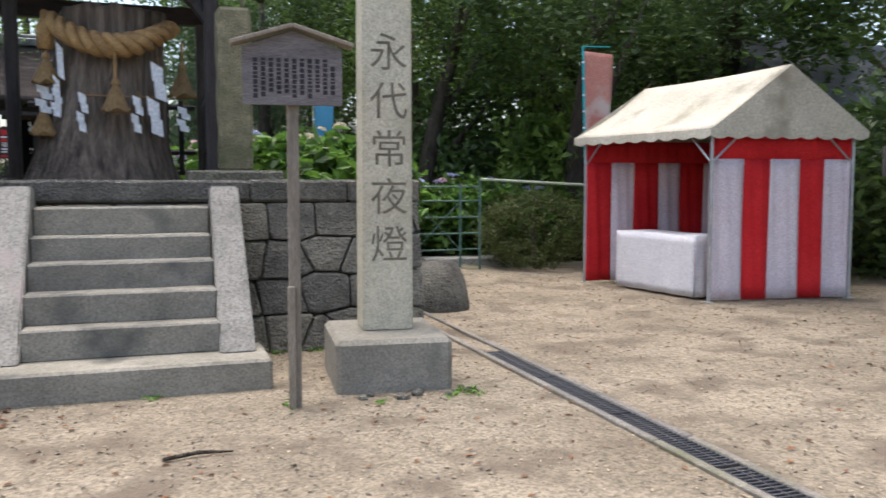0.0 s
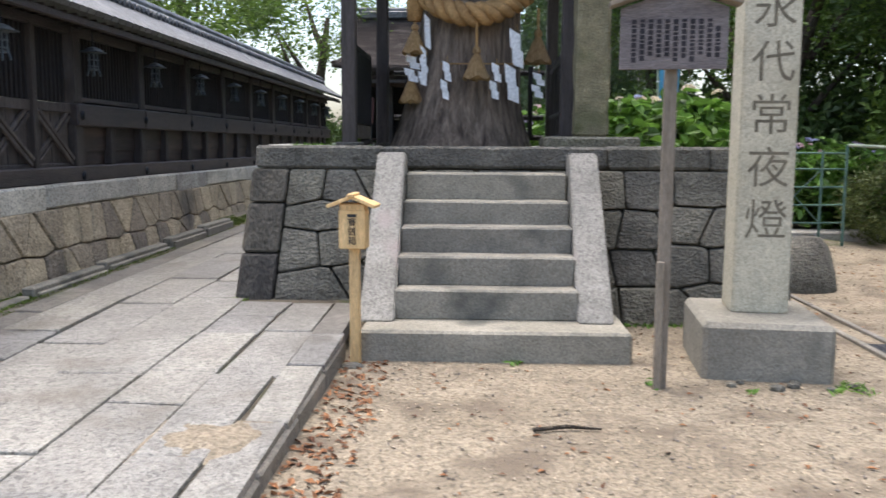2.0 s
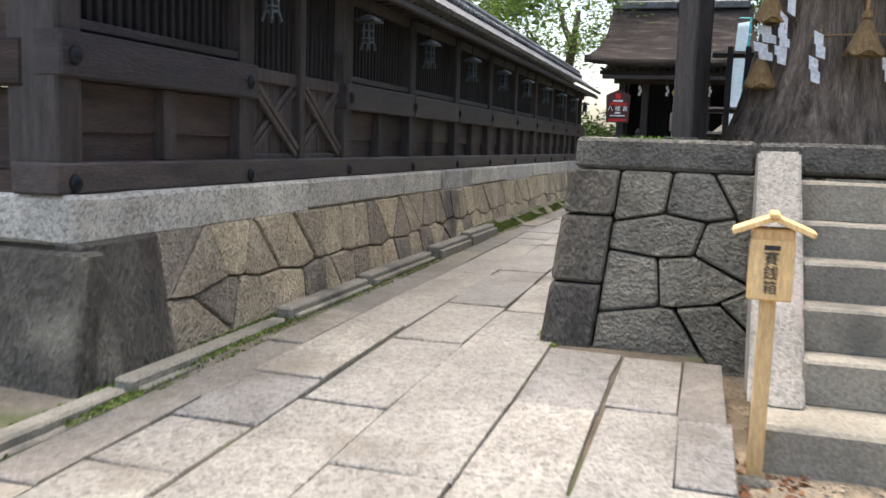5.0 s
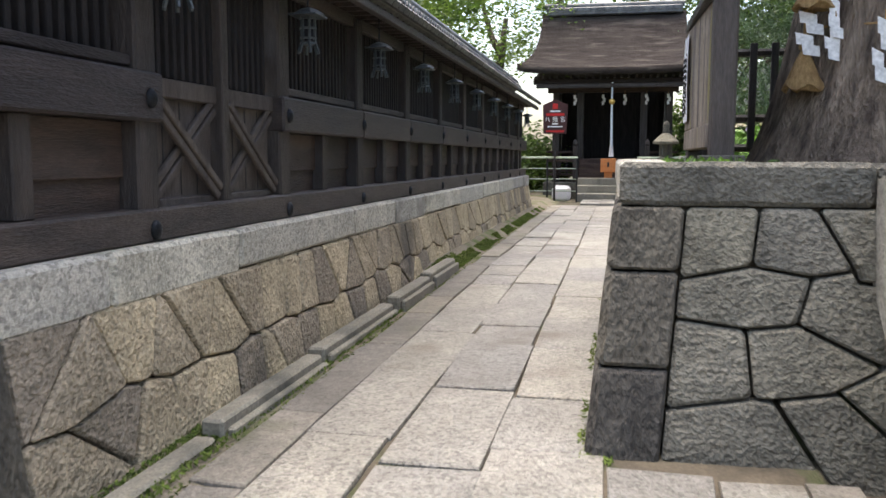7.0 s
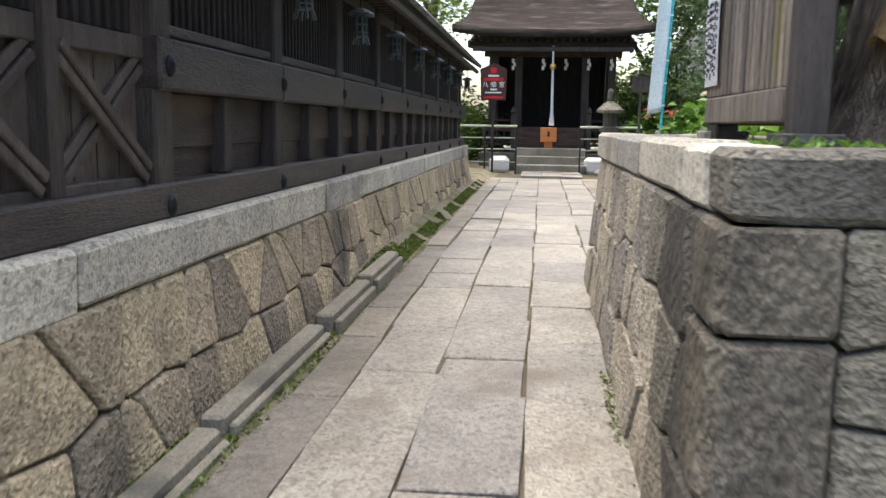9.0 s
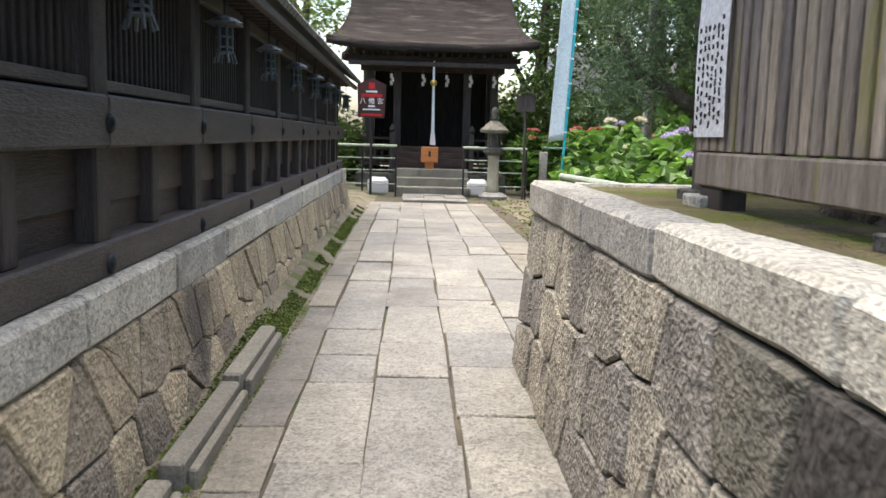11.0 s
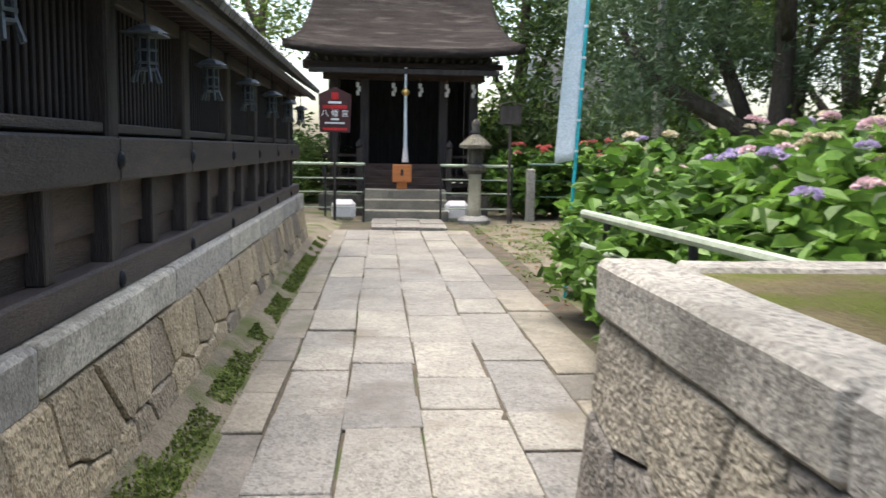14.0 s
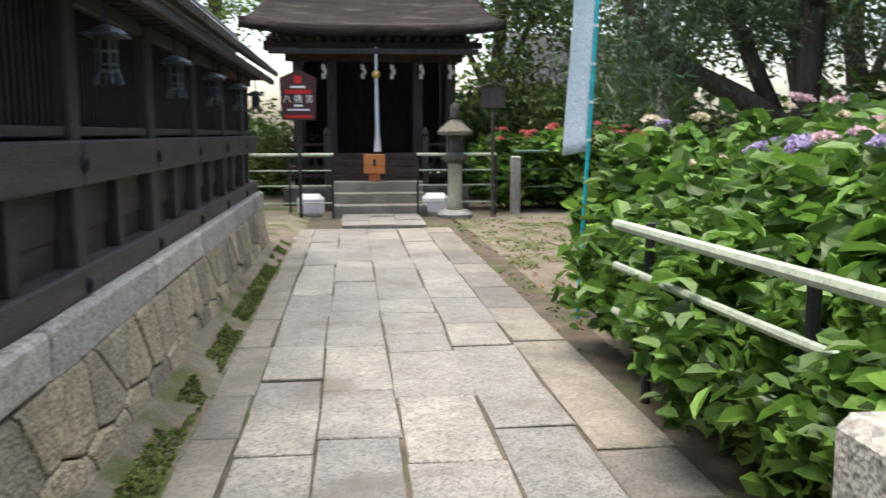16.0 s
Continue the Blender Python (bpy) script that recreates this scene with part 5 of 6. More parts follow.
# ---------------------------------------------------------------- banners
def banner(name, label, base, top, foot_z, width, lo, hi, cloth, pole, sag=0.1, flip=1):
    t = thing(name, label, "banner", base)
    base, top = Vector(base), Vector(top)
    part("pole", tube(bmesh.new(), [base, top], 0.018, 8), pole, t)
    part("crossbar", tube(bmesh.new(), [top, top + Vector((flip * width, 0, 0.01))], 0.01, 6), pole, t)

    def f(u, v):
        p = base.lerp(top, lo + (hi - lo) * v)
        return p + Vector((flip * (0.02 + width * u * (1 - sag * (1 - v) * 0.5)), 0.05 * math.sin(3 * v + 2 * u) * u, -0.04 * u))

    part("cloth", sheet(bmesh.new(), 8, 20, f, 0.003), cloth, t, "", True)
    for k in range(6):
        p = base.lerp(top, lo + (hi - lo) * (k + 0.3) / 6)
        part("loop", lathe(bmesh.new(), [(0.024, -0.012), (0.024, 0.012)], 8, p), PAPER, t)


banner("pale_banner", "tall faded pale blue banner on a cyan pole", (-0.66, 17.8, 0.2), (-0.48, 17.9, 3.6), 0, 0.19, 0.43, 0.985, PALE_FLAG, CYAN, 0.0, -1)
banner("blue_banner", "bright blue banner with white writing on a white pole", (2.98, 14.8, 0.2), (2.9, 14.75, 3.2), 0, 0.33, 0.47, 0.98, BLUE_CLOTH, WHITEPIPE, 0.2, 1)
banner("salmon_banner", "faded salmon and white banner standing behind the tent", (6.62, 11.9, 0.0), (6.55, 12.0, 3.45), 0, 0.47, 0.55, 0.98, PINKBAN, CYAN, 0.3, 1)

# hydrangea bed rails
hr = thing("bed_railing", "pale green pipe rails held by dark posts along the flower bed", "railing", (-0.95, 14, 0.25))
for z, r_ in ((1.05, 0.032), (0.8, 0.024), (0.52, 0.024)):
    part("bar", tube(bmesh.new(), [(-0.98, 15.75, 0.22 + z), (-0.93, 14.0, 0.24 + z), (-0.83, 12.1, 0.25 + z)], r_, 8), WHITEPIPE, hr)
for x, y in ((-0.92, 15.5), (-0.88, 13.8), (-0.8, 12.4)):
    part("post", tube(bmesh.new(), [(x + 0.06, y, 0.1), (x + 0.06, y, 1.3)], 0.03, 8), BLACKPIPE, hr)
gfn = thing("green_fence", "curved dark green pipe fence before the garden", "fence", (4.6, 13, 0))
fp = [Vector((2.6 + 0.36 * i, 12.35 + 0.12 * math.sin(i * 0.8) + 0.05 * i, 0)) for i in range(8)]
for z in (0.35, 0.6, 0.85, 1.1, 1.32):
    part("rail", tube(bmesh.new(), [p + Vector((0, 0, z)) for p in fp], 0.014, 6), GREENPIPE, gfn)
for p in fp[::2]:
    part("post", tube(bmesh.new(), [p, p + Vector((0, 0, 1.36))], 0.02, 8), GREENPIPE, gfn)
for p, q in zip(fp[::2], fp[2::2]):
    part("crossed_wire", tube(bmesh.new(), [p + Vector((0, 0, 0.35)), q + Vector((0, 0, 1.1))], 0.009, 5), GREENPIPE, gfn)
    part("crossed_wire", tube(bmesh.new(), [p + Vector((0, 0, 1.1)), q + Vector((0, 0, 0.35))], 0.009, 5), GREENPIPE, gfn)
cr = tube(bmesh.new(), [(5.0, 12.3, 1.43), (7.0, 12.2, 1.33)], 0.022, 8)
tagged(part("barrier_pole", cr, WHITEPIPE, None), "pale green pole resting between fence and tent", "pole")
for p in ((5.0, 12.32), (6.98, 12.22)):
    tagged(part("barrier_post", tube(bmesh.new(), [(p[0], p[1], -0.1), (p[0], p[1], 1.44)], 0.02, 8), GREENPIPE, None), "thin green post holding the barrier pole", "post")
tagged(part("garden_step", cbox(bmesh.new(), (4.4, 13.2, -0.1), (6.0, 13.7, 0.16), 0.02), CAPSTONE, None), "low pale stone step by the fence", "step")


# ---------------------------------------------------------------- plants
def leaves_mesh(name, centres, size, material, flat=0.6, seed=0, slim=0.5, fold=0.25, oval=False):
    """Many small folded leaves round the given centres, as one mesh."""
    g = np.random.default_rng(seed)
    n = len(centres)
    ax = g.normal(size=(n, 3))
    ax[:, 2] *= 1 - flat
    ax /= np.linalg.norm(ax, axis=1)[:, None]
    nm = g.normal(size=(n, 3)) * (1 - flat) + np.array([0, 0, 1.0]) * flat
    sd = np.cross(ax, nm)
    sd /= np.linalg.norm(sd, axis=1)[:, None] + 1e-9
    up = np.cross(sd, ax)
    s = size * g.uniform(0.6, 1.35, size=(n, 1))
    a = centres - ax * s * 0.5
    b = centres + ax * s * 0.5
    l = centres + sd * s * slim * 0.5 + up * s * fold * slim
    r = centres - sd * s * slim * 0.5 + up * s * fold * slim
    v = np.stack([a, r, b, l], 1).reshape(-1, 3)
    f = np.arange(4 * n).reshape(-1, 4)
    f = np.concatenate([f[:, [0, 1, 2]], f[:, [0, 2, 3]]])
    if oval:
        w = sd * s * slim * 0.5
        h = up * s * fold * slim
        v = np.stack([a, centres - ax * s * 0.22 - w * 0.9 + h, centres + ax * s * 0.2 - w * 0.8 + h, b - up * s * 0.06, centres + ax * s * 0.2 + w * 0.8 + h, centres - ax * s * 0.22 + w * 0.9 + h], 1).reshape(-1, 3)
        f = np.arange(6 * n).reshape(-1, 6)
        f = np.concatenate([f[:, [0, 1, 2, 3]], f[:, [0, 3, 4, 5]]])
    me = bpy.data.meshes.new(name)
    me.from_pydata(v.tolist(), [], f.tolist())
    me.materials.append(material)
    return me


def clumps(n, radii, count, spread, seed, shell=0.55):
    """Leaf centres gathered in clumps inside an uneven ellipsoid."""
    g = np.random.default_rng(seed)
    d = g.normal(size=(count, 3))
    d /= np.linalg.norm(d, axis=1)[:, None]
    c = d * (shell + (1 - shell) * g.random((count, 1)) ** 0.5) * np.array(radii)
    k = g.integers(0, count, n)
    return c[k] + g.normal(size=(n, 3)) * spread * g.uniform(0.5, 1.3, size=(count, 1))[k]


CROWNS = [leaves_mesh("crown", clumps(9000, (3.4, 3.4, 2.5), 55, 0.46, s), 0.17, m_, 0.5, s) for s, m_ in ((1, LEAF), (2, LEAF_DARK), (3, LEAF_LIGHT), (4, LEAF))]


def tree(x, y, h, lean, crown, scale, trunk_r, z0=0.0, seed=0, label="", low=None):
    """A tapered trunk with forking limbs and a crown of leaf clumps."""
    r = random.Random(seed)
    t = thing("tree", label or "tall broadleaf tree with a dark trunk and dense green crown", "tree", (x, y, z0), "wood trees")
    pts = [Vector((x + lean[0] * k ** 1.4 + 0.12 * math.sin(k * 5 + seed), y + lean[1] * k ** 1.4, z0 - 0.1 + h * k)) for k in (0, 0.2, 0.4, 0.6, 0.8, 1)]
    part("trunk", tube(bmesh.new(), pts, [trunk_r * q for q in (1.3, 1, 0.85, 0.7, 0.5, 0.3)], 10), BARK, t, "", True)
    for i in range(4):
        p = pts[2 + i % 3]
        a = r.uniform(0, 6.28)
        q = p + Vector((math.cos(a) * 1.1, math.sin(a) * 1.1, 0.9 + 0.4 * i)) * scale
        mid = p.lerp(q, 0.5) + Vector((0, 0, -0.2))
        part("limb", tube(bmesh.new(), [p, mid, q, q + (q - mid) * 0.9], [trunk_r * 0.5, trunk_r * 0.4, trunk_r * 0.25, 0.02], 7), BARK, t, "", True)
    ob = part("crown", CROWNS[crown], None, t)
    ob.matrix_parent_inverse = Matrix()
    ob.location = pts[-1] + Vector((0, 0, (low or 0.0))) - Vector((x, y, z0))
    ob.rotation_euler = (0, 0, r.uniform(0, 6.28))
    ob.scale = (scale, scale, scale * r.uniform(0.8, 1.05))
    return t


# beyond the wall, behind the shrine, and the dense wood to the east
TREES = [(-7.5, 19, 5.2, (0.3, 0), 2, 1.0, 0.2), (-8.5, 26, 6.4, (-0.2, 0), 2, 0.95, 0.24), (-10, 14, 6.5, (0, 0), 2, 1.1, 0.25), (-6.2, 33, 6.2, (0.4, 0), 2, 0.95, 0.28), 
         (-3.9, 38, 10.0, (-0.6, 0), 2, 0.95, 0.26), (1.6, 37, 8, (0.5, 0), 0, 1.25, 0.3), (5.0, 33, 6.5, (0, 0), 1, 1.15, 0.28), (8.5, 28.5, 6, (-0.4, 0), 1, 1.2, 0.3), (5.0, 24, 5.6, (-0.5, 0.3), 0, 0.85, 0.22),
         (6.6, 20, 5.2, (-0.5, 0), 0, 0.95, 0.26), (10.5, 22, 6, (0.4, 0), 1, 1.2, 0.34), (9.3, 17.5, 5.6, (0.5, 0), 1, 1.1, 0.3), (12.5, 16, 6.2, (-0.5, 0), 0, 1.2, 0.35), (15, 13, 6.5, (0, 0), 1, 1.25, 0.35),
         (10.9, 8.3, 6.6, (0.0, -1.6), 1, 1.15, 0.2), (5.4, 16.4, 4.9, (0.8, 0), 0, 0.8, 0.2), (17, 20, 7, (0, 0), 1, 1.4, 0.4), (14, 27, 7.5, (0, 0), 0, 1.5, 0.35), (2.6, 20.5, 5.6, (0.3, 0), 1, 0.7, 0.18),
         # the last two trees stand out of view, added to shade the court
         (20, 33, 9, (0, 0), 0, 1.8, 0.4), (8, 40, 9, (0, 0), 2, 1.7, 0.4), (-16, 30, 8, (0, 0), 0, 1.6, 0.4), (7.5, 13.8, 5.0, (0.3, 0.4), 1, 0.85, 0.22), (-18, 12, 8, (0, 0), 0, 1.6, 0.4), (10.4, 3.6, 6.8, (-0.6, 0.5), 1, 1.35, 0.3), (11.5, -1.5, 7.0, (0, 0), 0, 1.3, 0.3)]
for i, (x, y, h, lean, c, s, tr) in enumerate(TREES):
    tree(x, y, h, lean, c, s, tr, 0.0, i)

# undergrowth that fills the wood below the crowns
UNDER = [leaves_mesh("foliage", clumps(5200, (1.7, 1.1, 1.0), 60, 0.26, 20 + s, 0.3), 0.16, m_, 0.5, s) for s, m_ in enumerate((LEAF, LEAF_DARK, LEAF_LIGHT))]


def shrub(x, y, z, sx, sz, kind, rot, label, name="shrub", meshes=UNDER, at=0.85):
    t = thing(name, label, "shrub", (x, y, z), "undergrowth shrubs")
    for k in range(3):
        a = rot + 2.1 * k
        part("stem", tube(bmesh.new(), [(x, y, z - 0.05), (x + 0.3 * math.cos(a), y + 0.3 * math.sin(a), z + 0.6 * sz)], [0.03, 0.012], 5), BARK, t)
    ob = part("foliage", meshes[kind], None, t)
    ob.matrix_parent_inverse = Matrix()
    ob.location = (0, 0, at * sz)
    ob.rotation_euler, ob.scale = (0, 0, rot), (sx, sx, sz)
    return t


r = random.Random(31)
SPOTS = [(x, y) for x, y in ((3.2, 17.5), (4.8, 18.8), (6.5, 17.2), (8.2, 15.6), (9.8, 14.0), (11.2, 12.4), (10.6, 10.6), (12, 8.6), (7.2, 20.5), (9.5, 19), (12, 17), (4, 22), (6.5, 24), (9, 24), (6, 28), (9, 27), (1.8, 31.5), (4.4, 31), (7, 31), (1.0, 34), (-6.2, 27.5), (-5.2, 32), (-6.6, 36), (2.4, 36), (11.5, 29), (13, 22), (14, 14.5), (15, 9), (13.5, 11.5), (-7.5, 24))]
for i, (x, y) in enumerate(SPOTS):
    shrub(x, y, ground_z(x, y), r.uniform(1.0, 1.35), r.uniform(1.0, 1.3 if x < -4 else 1.9), (1, 0, 1, 2)[i % 4], r.uniform(0, 6), "dense green undergrowth shrub at the foot of the wood")

# clipped azalea by the tent
az = thing("azalea_bush", "rounded clipped dark green azalea bush", "bush", (6.15, 12.75, 0))
part("foliage", leaves_mesh("foliage", np.array([6.15, 12.75, 0.62]) + clumps(9000, (0.98, 0.75, 0.62), 420, 0.07, 77, 0.75), 0.055, AZALEA, 0.3, 5), None, az)
part("stem", tube(bmesh.new(), [(6.15, 12.75, -0.05), (6.1, 12.75, 0.6)], 0.05, 6), BARK, az)

# hydrangeas
HYD = []
for s in range(3):
    g = np.random.default_rng(50 + s)
    c = clumps(1050, (0.62, 0.62, 0.55), 90, 0.07, 50 + s, 0.7)
    c[:, 2] += 0.62
    c = c[c[:, 2] > 0.05]
    HYD.append(leaves_mesh("leaves", c, 0.15, HYD_LEAF, 0.55, s, 0.62, 0.2, True))


def head_mesh(seed, material):
    g = np.random.default_rng(seed)
    d = g.normal(size=(90, 3))
    d /= np.linalg.norm(d, axis=1)[:, None]
    d[:, 2] = np.abs(d[:, 2]) * 0.6
    return leaves_mesh("flower_head", d * 0.085, 0.045, material, 0.6, seed, 0.9, 0.1)


HEADS = {k: head_mesh(i, m_) for i, (k, m_) in enumerate(FLOWERS.items())}


def hydrangea(x, y, z, s, kind, colours, seed, heads=5):
    r = random.Random(seed)
    t = thing("hydrangea", f"leafy green hydrangea bush with {colours[0]} flower heads", "hydrangea", (x, y, z), "hydrangea bushes")
    for k in range(5):
        a = 1.26 * k + seed
        part("stem", tube(bmesh.new(), [(x, y, z - 0.03), (x + 0.3 * s * math.cos(a), y + 0.3 * s * math.sin(a), z + 0.8 * s)], [0.014, 0.007], 5), HYD_LEAF, t)
    ob = part("leaves", HYD[kind], None, t)
    ob.matrix_parent_inverse = Matrix()
    ob.rotation_euler, ob.scale = (0, 0, r.uniform(0, 6.28)), (s, s, s)
    for k in range(heads):
        a, d = r.uniform(0, 6.28), r.uniform(0.1, 0.55)
        ob = part("flower_head", HEADS[colours[k % len(colours)]], None, t)
        ob.matrix_parent_inverse = Matrix()
        ob.location = (s * d * math.cos(a), s * d * math.sin(a), s * (0.64 + 0.6 * math.sqrt(max(0, 1 - (d / 0.66) ** 2)) + 0.03))
        ob.rotation_euler = (r.uniform(-0.3, 0.3), r.uniform(-0.3, 0.3), a)
        ob.scale = (r.uniform(0.7, 1.05),) * 3


r = random.Random(61)
k = 0
for j in range(9):
    for i in range(5):
        x = -0.5 + 0.85 * i + r.uniform(-0.15, 0.15) + (0.0 if i else 0.02 * j)
        y = 12.55 + 0.7 * j + r.uniform(-0.15, 0.15)
        if j > 6 and i == 0:
            continue
        hydrangea(x, y, 0.2, (0.95 if i == 0 else 1.2 + 0.09 * i) * r.uniform(0.92, 1.1), k % 3, (("pink", "cream"), ("violet", "pink"), ("cream", "pink"), ("blue", "cream"), ("cream", "violet"))[k % 5], k, 0 if i == 0 else 3)
        k += 1
for i in range(9):
    hydrangea(0.7 + 0.8 * i * 0.6 + r.uniform(-0.1, 0.1), 28.4 + r.uniform(-0.2, 0.9), 0.22, r.uniform(1.15, 1.5), i % 3, ("coral", "coral"), 200 + i, 7)
for i in range(14):
    hydrangea(2.6 + (i % 7) * 0.75, 14.2 + 1.1 * (i // 7) + r.uniform(-0.2, 0.2), 0.05, r.uniform(1.0, 1.3), i % 3, (("violet", "blue"), ("pink", "violet"))[i % 2], 300 + i, 4)

# leaning pine
pine = thing("pine_tree", "leaning pine with a brown curved trunk and grey-green needles", "pine tree", (3.6, 21.2, 0.2))
part("trunk", tube(bmesh.new(), [(3.9, 20.4, 0.1), (3.2, 20.6, 1.5), (2.2, 21.0, 2.25), (1.3, 21.4, 2.8), (0.9, 21.6, 3.5)], [0.2, 0.17, 0.14, 0.1, 0.05], 10), BARK, pine, "", True)
part("limb", tube(bmesh.new(), [(2.6, 20.9, 2.05), (2.3, 21.5, 3.3), (2.8, 21.8, 4.6), (2.4, 22, 5.6)], [0.12, 0.1, 0.08, 0.03], 8), BARK, pine, "", True)
g = np.random.default_rng(88)
cl = np.array([(1.2, 21.4, 3.0), (1.8, 21.1, 3.6), (0.9, 21.7, 3.9), (2.6, 21.3, 3.3), (2.2, 21.6, 4.6), (3.0, 21.7, 5.0), (1.5, 21.9, 5.0), (3.3, 20.9, 3.0), (1.0, 21.3, 2.4), (3.6, 21.2, 4.2)])
cc = cl[g.integers(0, len(cl), 14000)] + g.normal(size=(14000, 3)) * np.array([0.42, 0.42, 0.26])
part("needles", leaves_mesh("needles", cc, 0.17, PINE, 0.0, 3, 0.12, 0.0), None, pine)
tagged(part("garden_pole", tube(bmesh.new(), [(1.75, 22.4, 0.1), (1.75, 22.4, 5.2)], 0.09, 10), CAPSTONE, None), "plain pale grey concrete pole in the garden", "pole")

# ---------------------------------------------------------------- houses beyond
for nm, x0, y0, x1, y1, h in (("house", 12.5, 13.2, 19, 20, 2.7), ("house", 3.2, 39, 9, 45, 3.4)):
    hs = thing(nm, "cream plastered house with a grey tiled roof beyond the trees", "house", ((x0 + x1) / 2, (y0 + y1) / 2, 0))
    box_part("wall", (x0, y0, -0.1), (x1, y1, h), PLASTER, hs)
    bm = bmesh.new()
    ym = (y0 + y1) / 2
    q = [bm.verts.new(p) for p in ((x0 - 0.6, y0 - 0.6, h), (x1 + 0.6, y0 - 0.6, h), (x1 + 0.6, y1 + 0.6, h), (x0 - 0.6, y1 + 0.6, h), (x0, ym, h + 2), (x1, ym, h + 2))]
    for f in ((0, 1, 5, 4), (2, 3, 4, 5), (0, 4, 3), (1, 2, 5), (3, 2, 1, 0)):
        bm.faces.new([q[i] for i in f])
    part("roof", bm, ROOFTILE, hs)
    for k in range(3):
        xx = x0 + (x1 - x0) * (k + 0.5) / 3
        w = box_part("window", (xx - 0.5, y0 - 0.02, 1.0), (xx + 0.5, y0 + 0.02, 2.0), INK, hs)
        box_part("sill", (xx - 0.55, y0 - 0.08, 0.95), (xx + 0.55, y0 + 0.01, 1.0), CAPSTONE, w)

# ---------------------------------------------------------------- litter, moss and grass
g = np.random.default_rng(5)


def scatter(name, n, xr, yr, size, material, label, cat, slim=0.8, flat=0.92, keep=None):
    xs, ys = g.uniform(*xr, n), g.uniform(*yr, n)
    c = np.array([(x, y, ground_z(x, y) + size * 0.12) for x, y in zip(xs, ys) if keep is None or keep(x, y)])
    return tagged(new(name, leaves_mesh(name, c, size, material, flat, n, slim, 0.3)), label, cat, kind="stuff")


scatter("ground_litter", 15000, (-0.8, 9), (1.0, 12), 0.024, PEBBLE, "small pebbles and bits strewn on the gravel", "gravel")
scatter("leaf_litter", 1000, (-0.8, 8), (1.5, 12), 0.045, DRYLEAF, "scattered dead brown leaves on the gravel", "leaves", 0.5, 0.9)
scatter("kerb_leaves", 280, (-0.86, -0.55), (3.6, 6.0), 0.05, DRYLEAF, "dead brown leaves gathered against the kerb", "leaves", 0.5, 0.8)
scatter("yard_leaves", 900, (-1.1, 3.0), (16.5, 26), 0.06, DRYLEAF, "dead leaves on the yard earth", "leaves", 0.5, 0.9)


def moss_strip(n, xr, yr, size, seed, thr=0.0):
    h = np.random.default_rng(seed)
    out = []
    for x, y in zip(h.uniform(*xr, n), h.uniform(*yr, n)):
        if noise.noise((x * 3, y * 1.6, seed)) > thr:
            z = ground_z(x, y)
            out.append((x, y, z + size * 0.3))
    return np.array(out)


c = np.concatenate([moss_strip(9000, (-3.66, -3.4), (4, 13), 0.03, 1, -0.5), moss_strip(11000, (-3.58, -3.41), (11.0, 23), 0.03, 2, -0.33), moss_strip(3500, (-1.97, -1.82), (7.0, 12.3), 0.03, 3, -0.1)])
tagged(new("moss_strip", leaves_mesh("moss_strip", c, 0.034, MOSS, 0.25, 8, 0.4)), "moss and weeds growing along the paving edge", "moss", kind="stuff")
c = moss_strip(5000, (-0.85, 2.4), (17.5, 26.5), 0.04, 4, 0.0)
tagged(new("yard_grass", leaves_mesh("yard_grass", c, 0.06, MOSS, 0.2, 9, 0.3)), "thin short grass on the shrine yard", "grass", kind="stuff")
c = np.concatenate([moss_strip(220, (-1.7, -1.0), (7.7, 8.8), 0.05, 5, 0.15), moss_strip(300, (1.1, 2.2), (7.0, 7.2), 0.05, 6, -0.2), moss_strip(260, (-0.7, 1.0), (5.72, 5.85), 0.05, 7, 0.32), moss_strip(500, (1.0, 2.3), (5.25, 5.55), 0.05, 8, 0.3)])
c[:, 2] = np.where(c[:, 1] > 7.3, PZ + 0.0, c[:, 2])
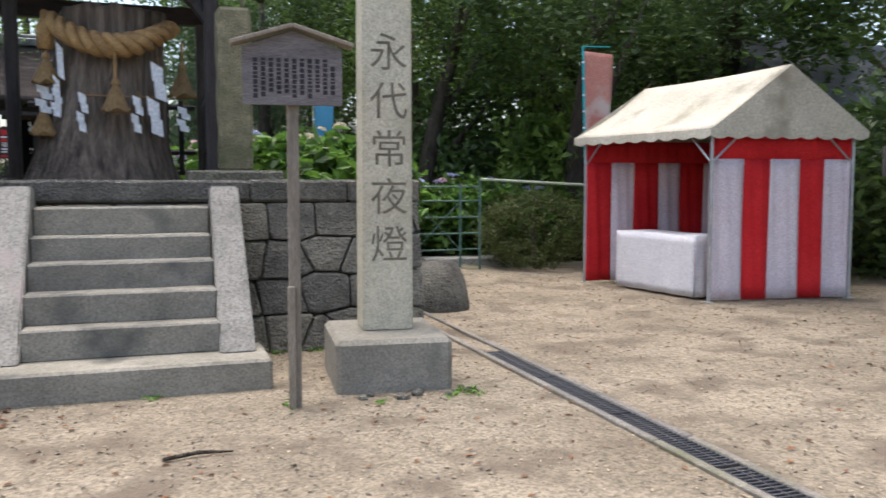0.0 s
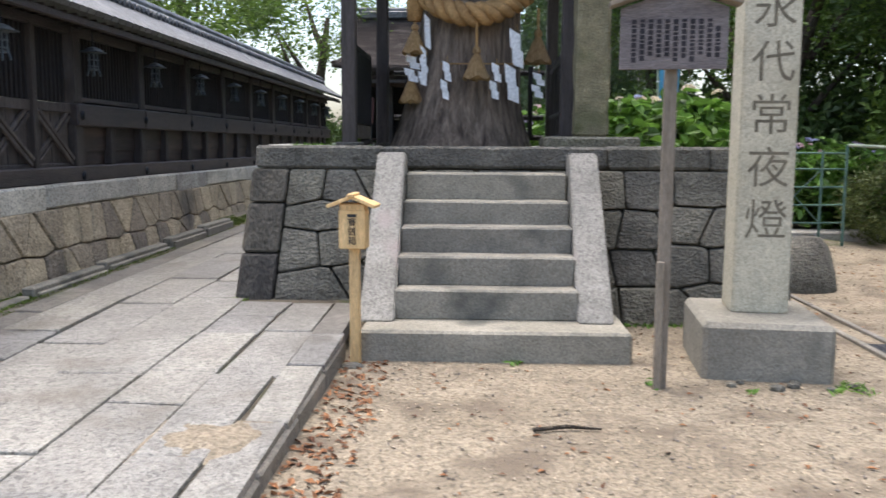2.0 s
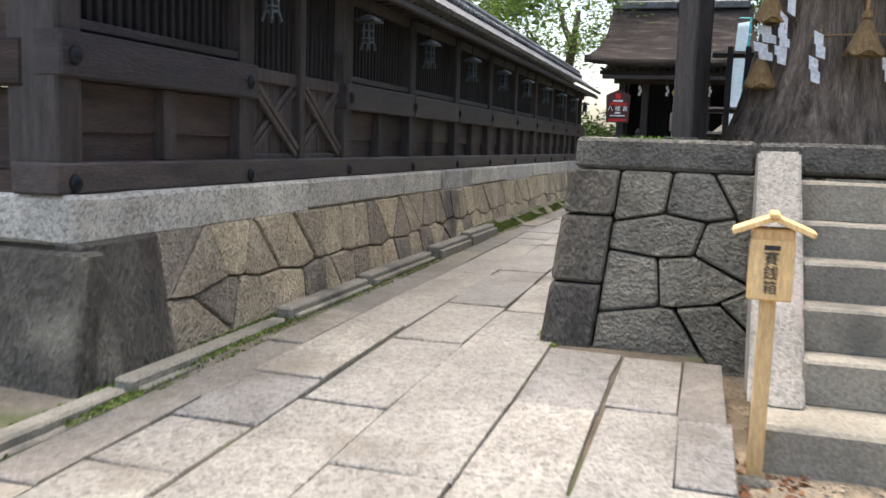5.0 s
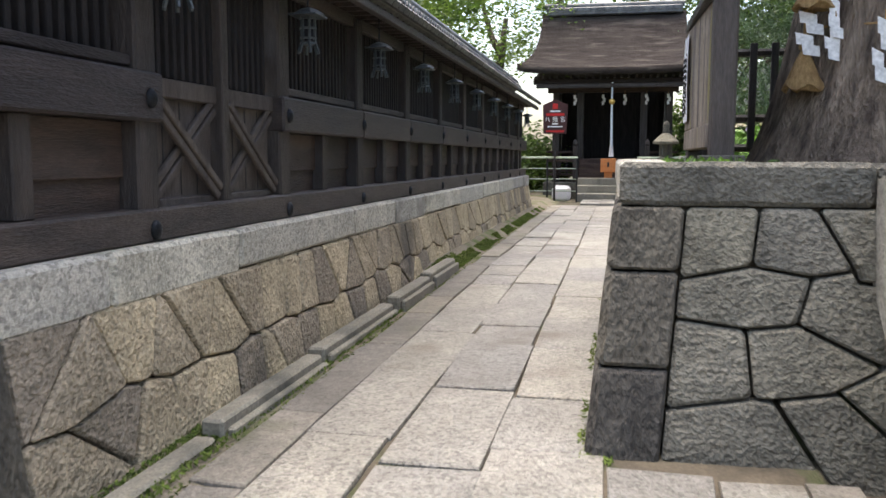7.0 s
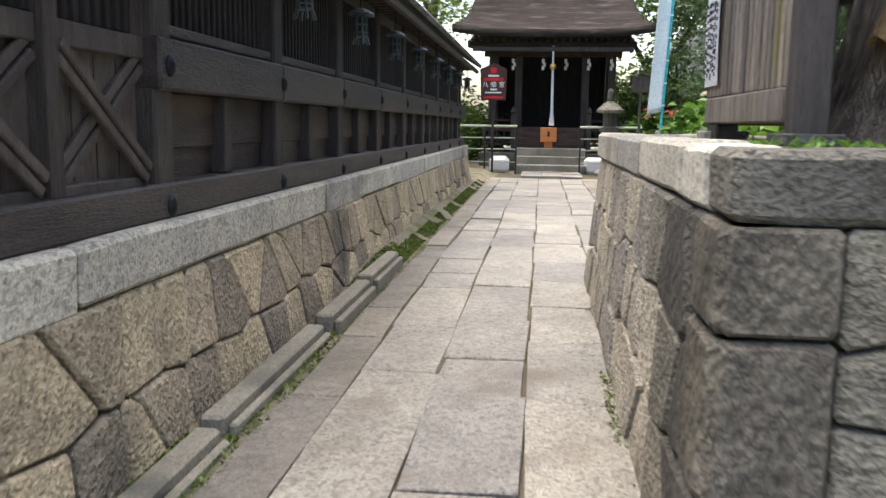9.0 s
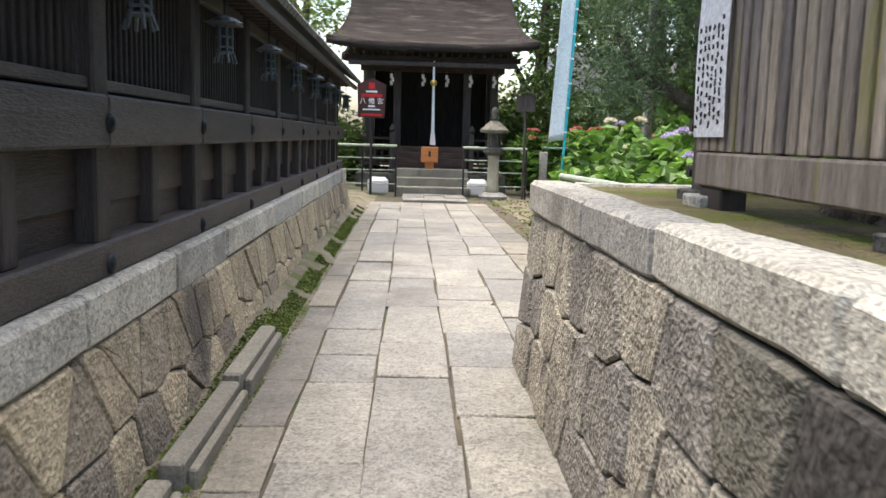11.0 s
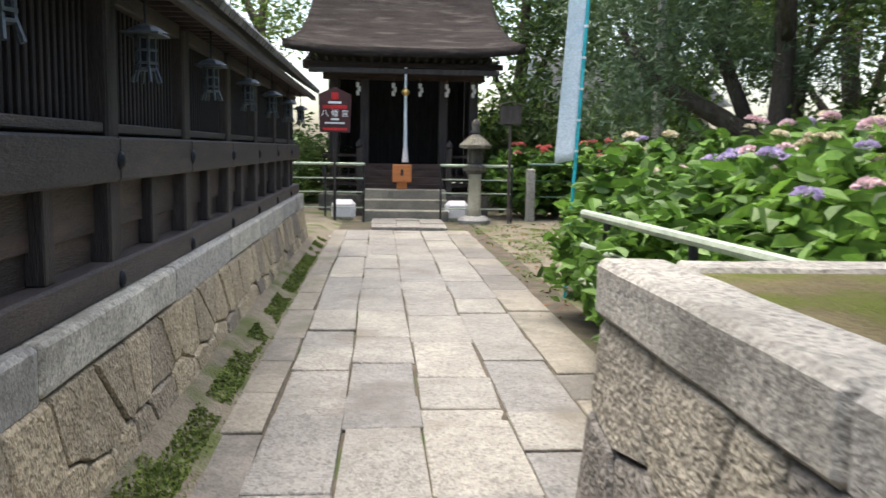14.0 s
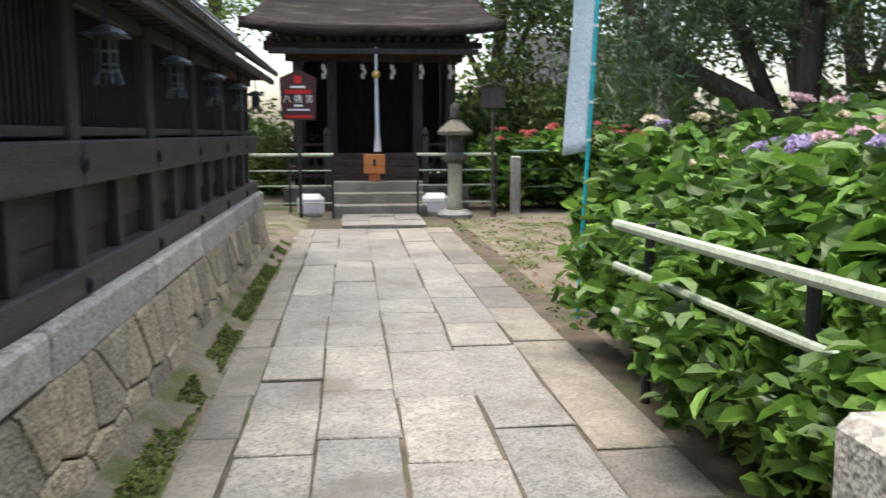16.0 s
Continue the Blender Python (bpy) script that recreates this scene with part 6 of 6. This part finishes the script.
tagged(new("weeds", leaves_mesh("weeds", c, 0.06, HYD_LEAF, 0.1, 10, 0.3)), "small weeds on the platform edge", "weeds", kind="stuff")
tw = thing("fallen_twig", "thin brown twig lying on the gravel", "twig", (0.5, 4.4, 0.0))
part("stem", tube(bmesh.new(), [(0.28, 4.52, 0.015), (0.45, 4.56, 0.022), (0.62, 4.55, 0.015)], [0.012, 0.012, 0.005], 6), BARK, tw)

# sand spilled on the paving, a gully lid of earth beside the steps, and a post sign by the tent
bm = bmesh.new()
sheet(bm, 24, 16, lambda u, v: (-1.21 + 0.26 * (u - 0.5) * 2, 4.01 + 0.26 * (v - 0.5) * 2, pave_z(4.01 + 0.26 * (2 * v - 1)) - 0.012 + 0.026 * max(0, 1 - (2 * u - 1) ** 2 - (2 * v - 1) ** 2) ** 0.7 + 0.008 * noise.noise((u * 9, v * 7, 2))))
tagged(part("spilled_sand", bm, SAND, None, "", True), "thin patch of sand spilled on the paving slabs", "sand", kind="stuff")
ps = thing("post_sign", "small weathered wooden sign on a post beside the tent", "sign", (9.6, 9.0, 0))
box_part("post", (9.57, 8.98, -0.1), (9.64, 9.05, 1.9), POSTWOOD, ps)
box_part("panel", (9.35, 8.94, 1.45), (9.86, 8.98, 1.85), SIGNWOOD, ps)
for k in range(7):
    a = rng.uniform(0, 6.28)
    st = bmesh.new()
    bmesh.ops.create_icosphere(st, subdivisions=1, radius=rng.uniform(0.022, 0.045))
    for v in st.verts:
        v.co = Vector((v.co.x * 1.3, v.co.y, v.co.z * 0.7)) * (1 + 0.25 * noise.noise(v.co * 30))
        v.co += Vector((1.5 + 0.11 * k + 0.05 * math.sin(k * 4.4), 5.4 + 0.07 * math.sin(k * 2.1), 0.012))
    tagged(part("small_stone", st, GREYSTONE, None), "small rough grey stone at the foot of the pedestal", "stone", "pedestal stones")

# ---------------------------------------------------------------- laid stones, last
for queue in (STONES, SLABS):
    for parent, name, pts, out, depth, c, push, material in queue:
        part(name, block(bmesh.new(), pts, out, depth, c, push), material, parent)
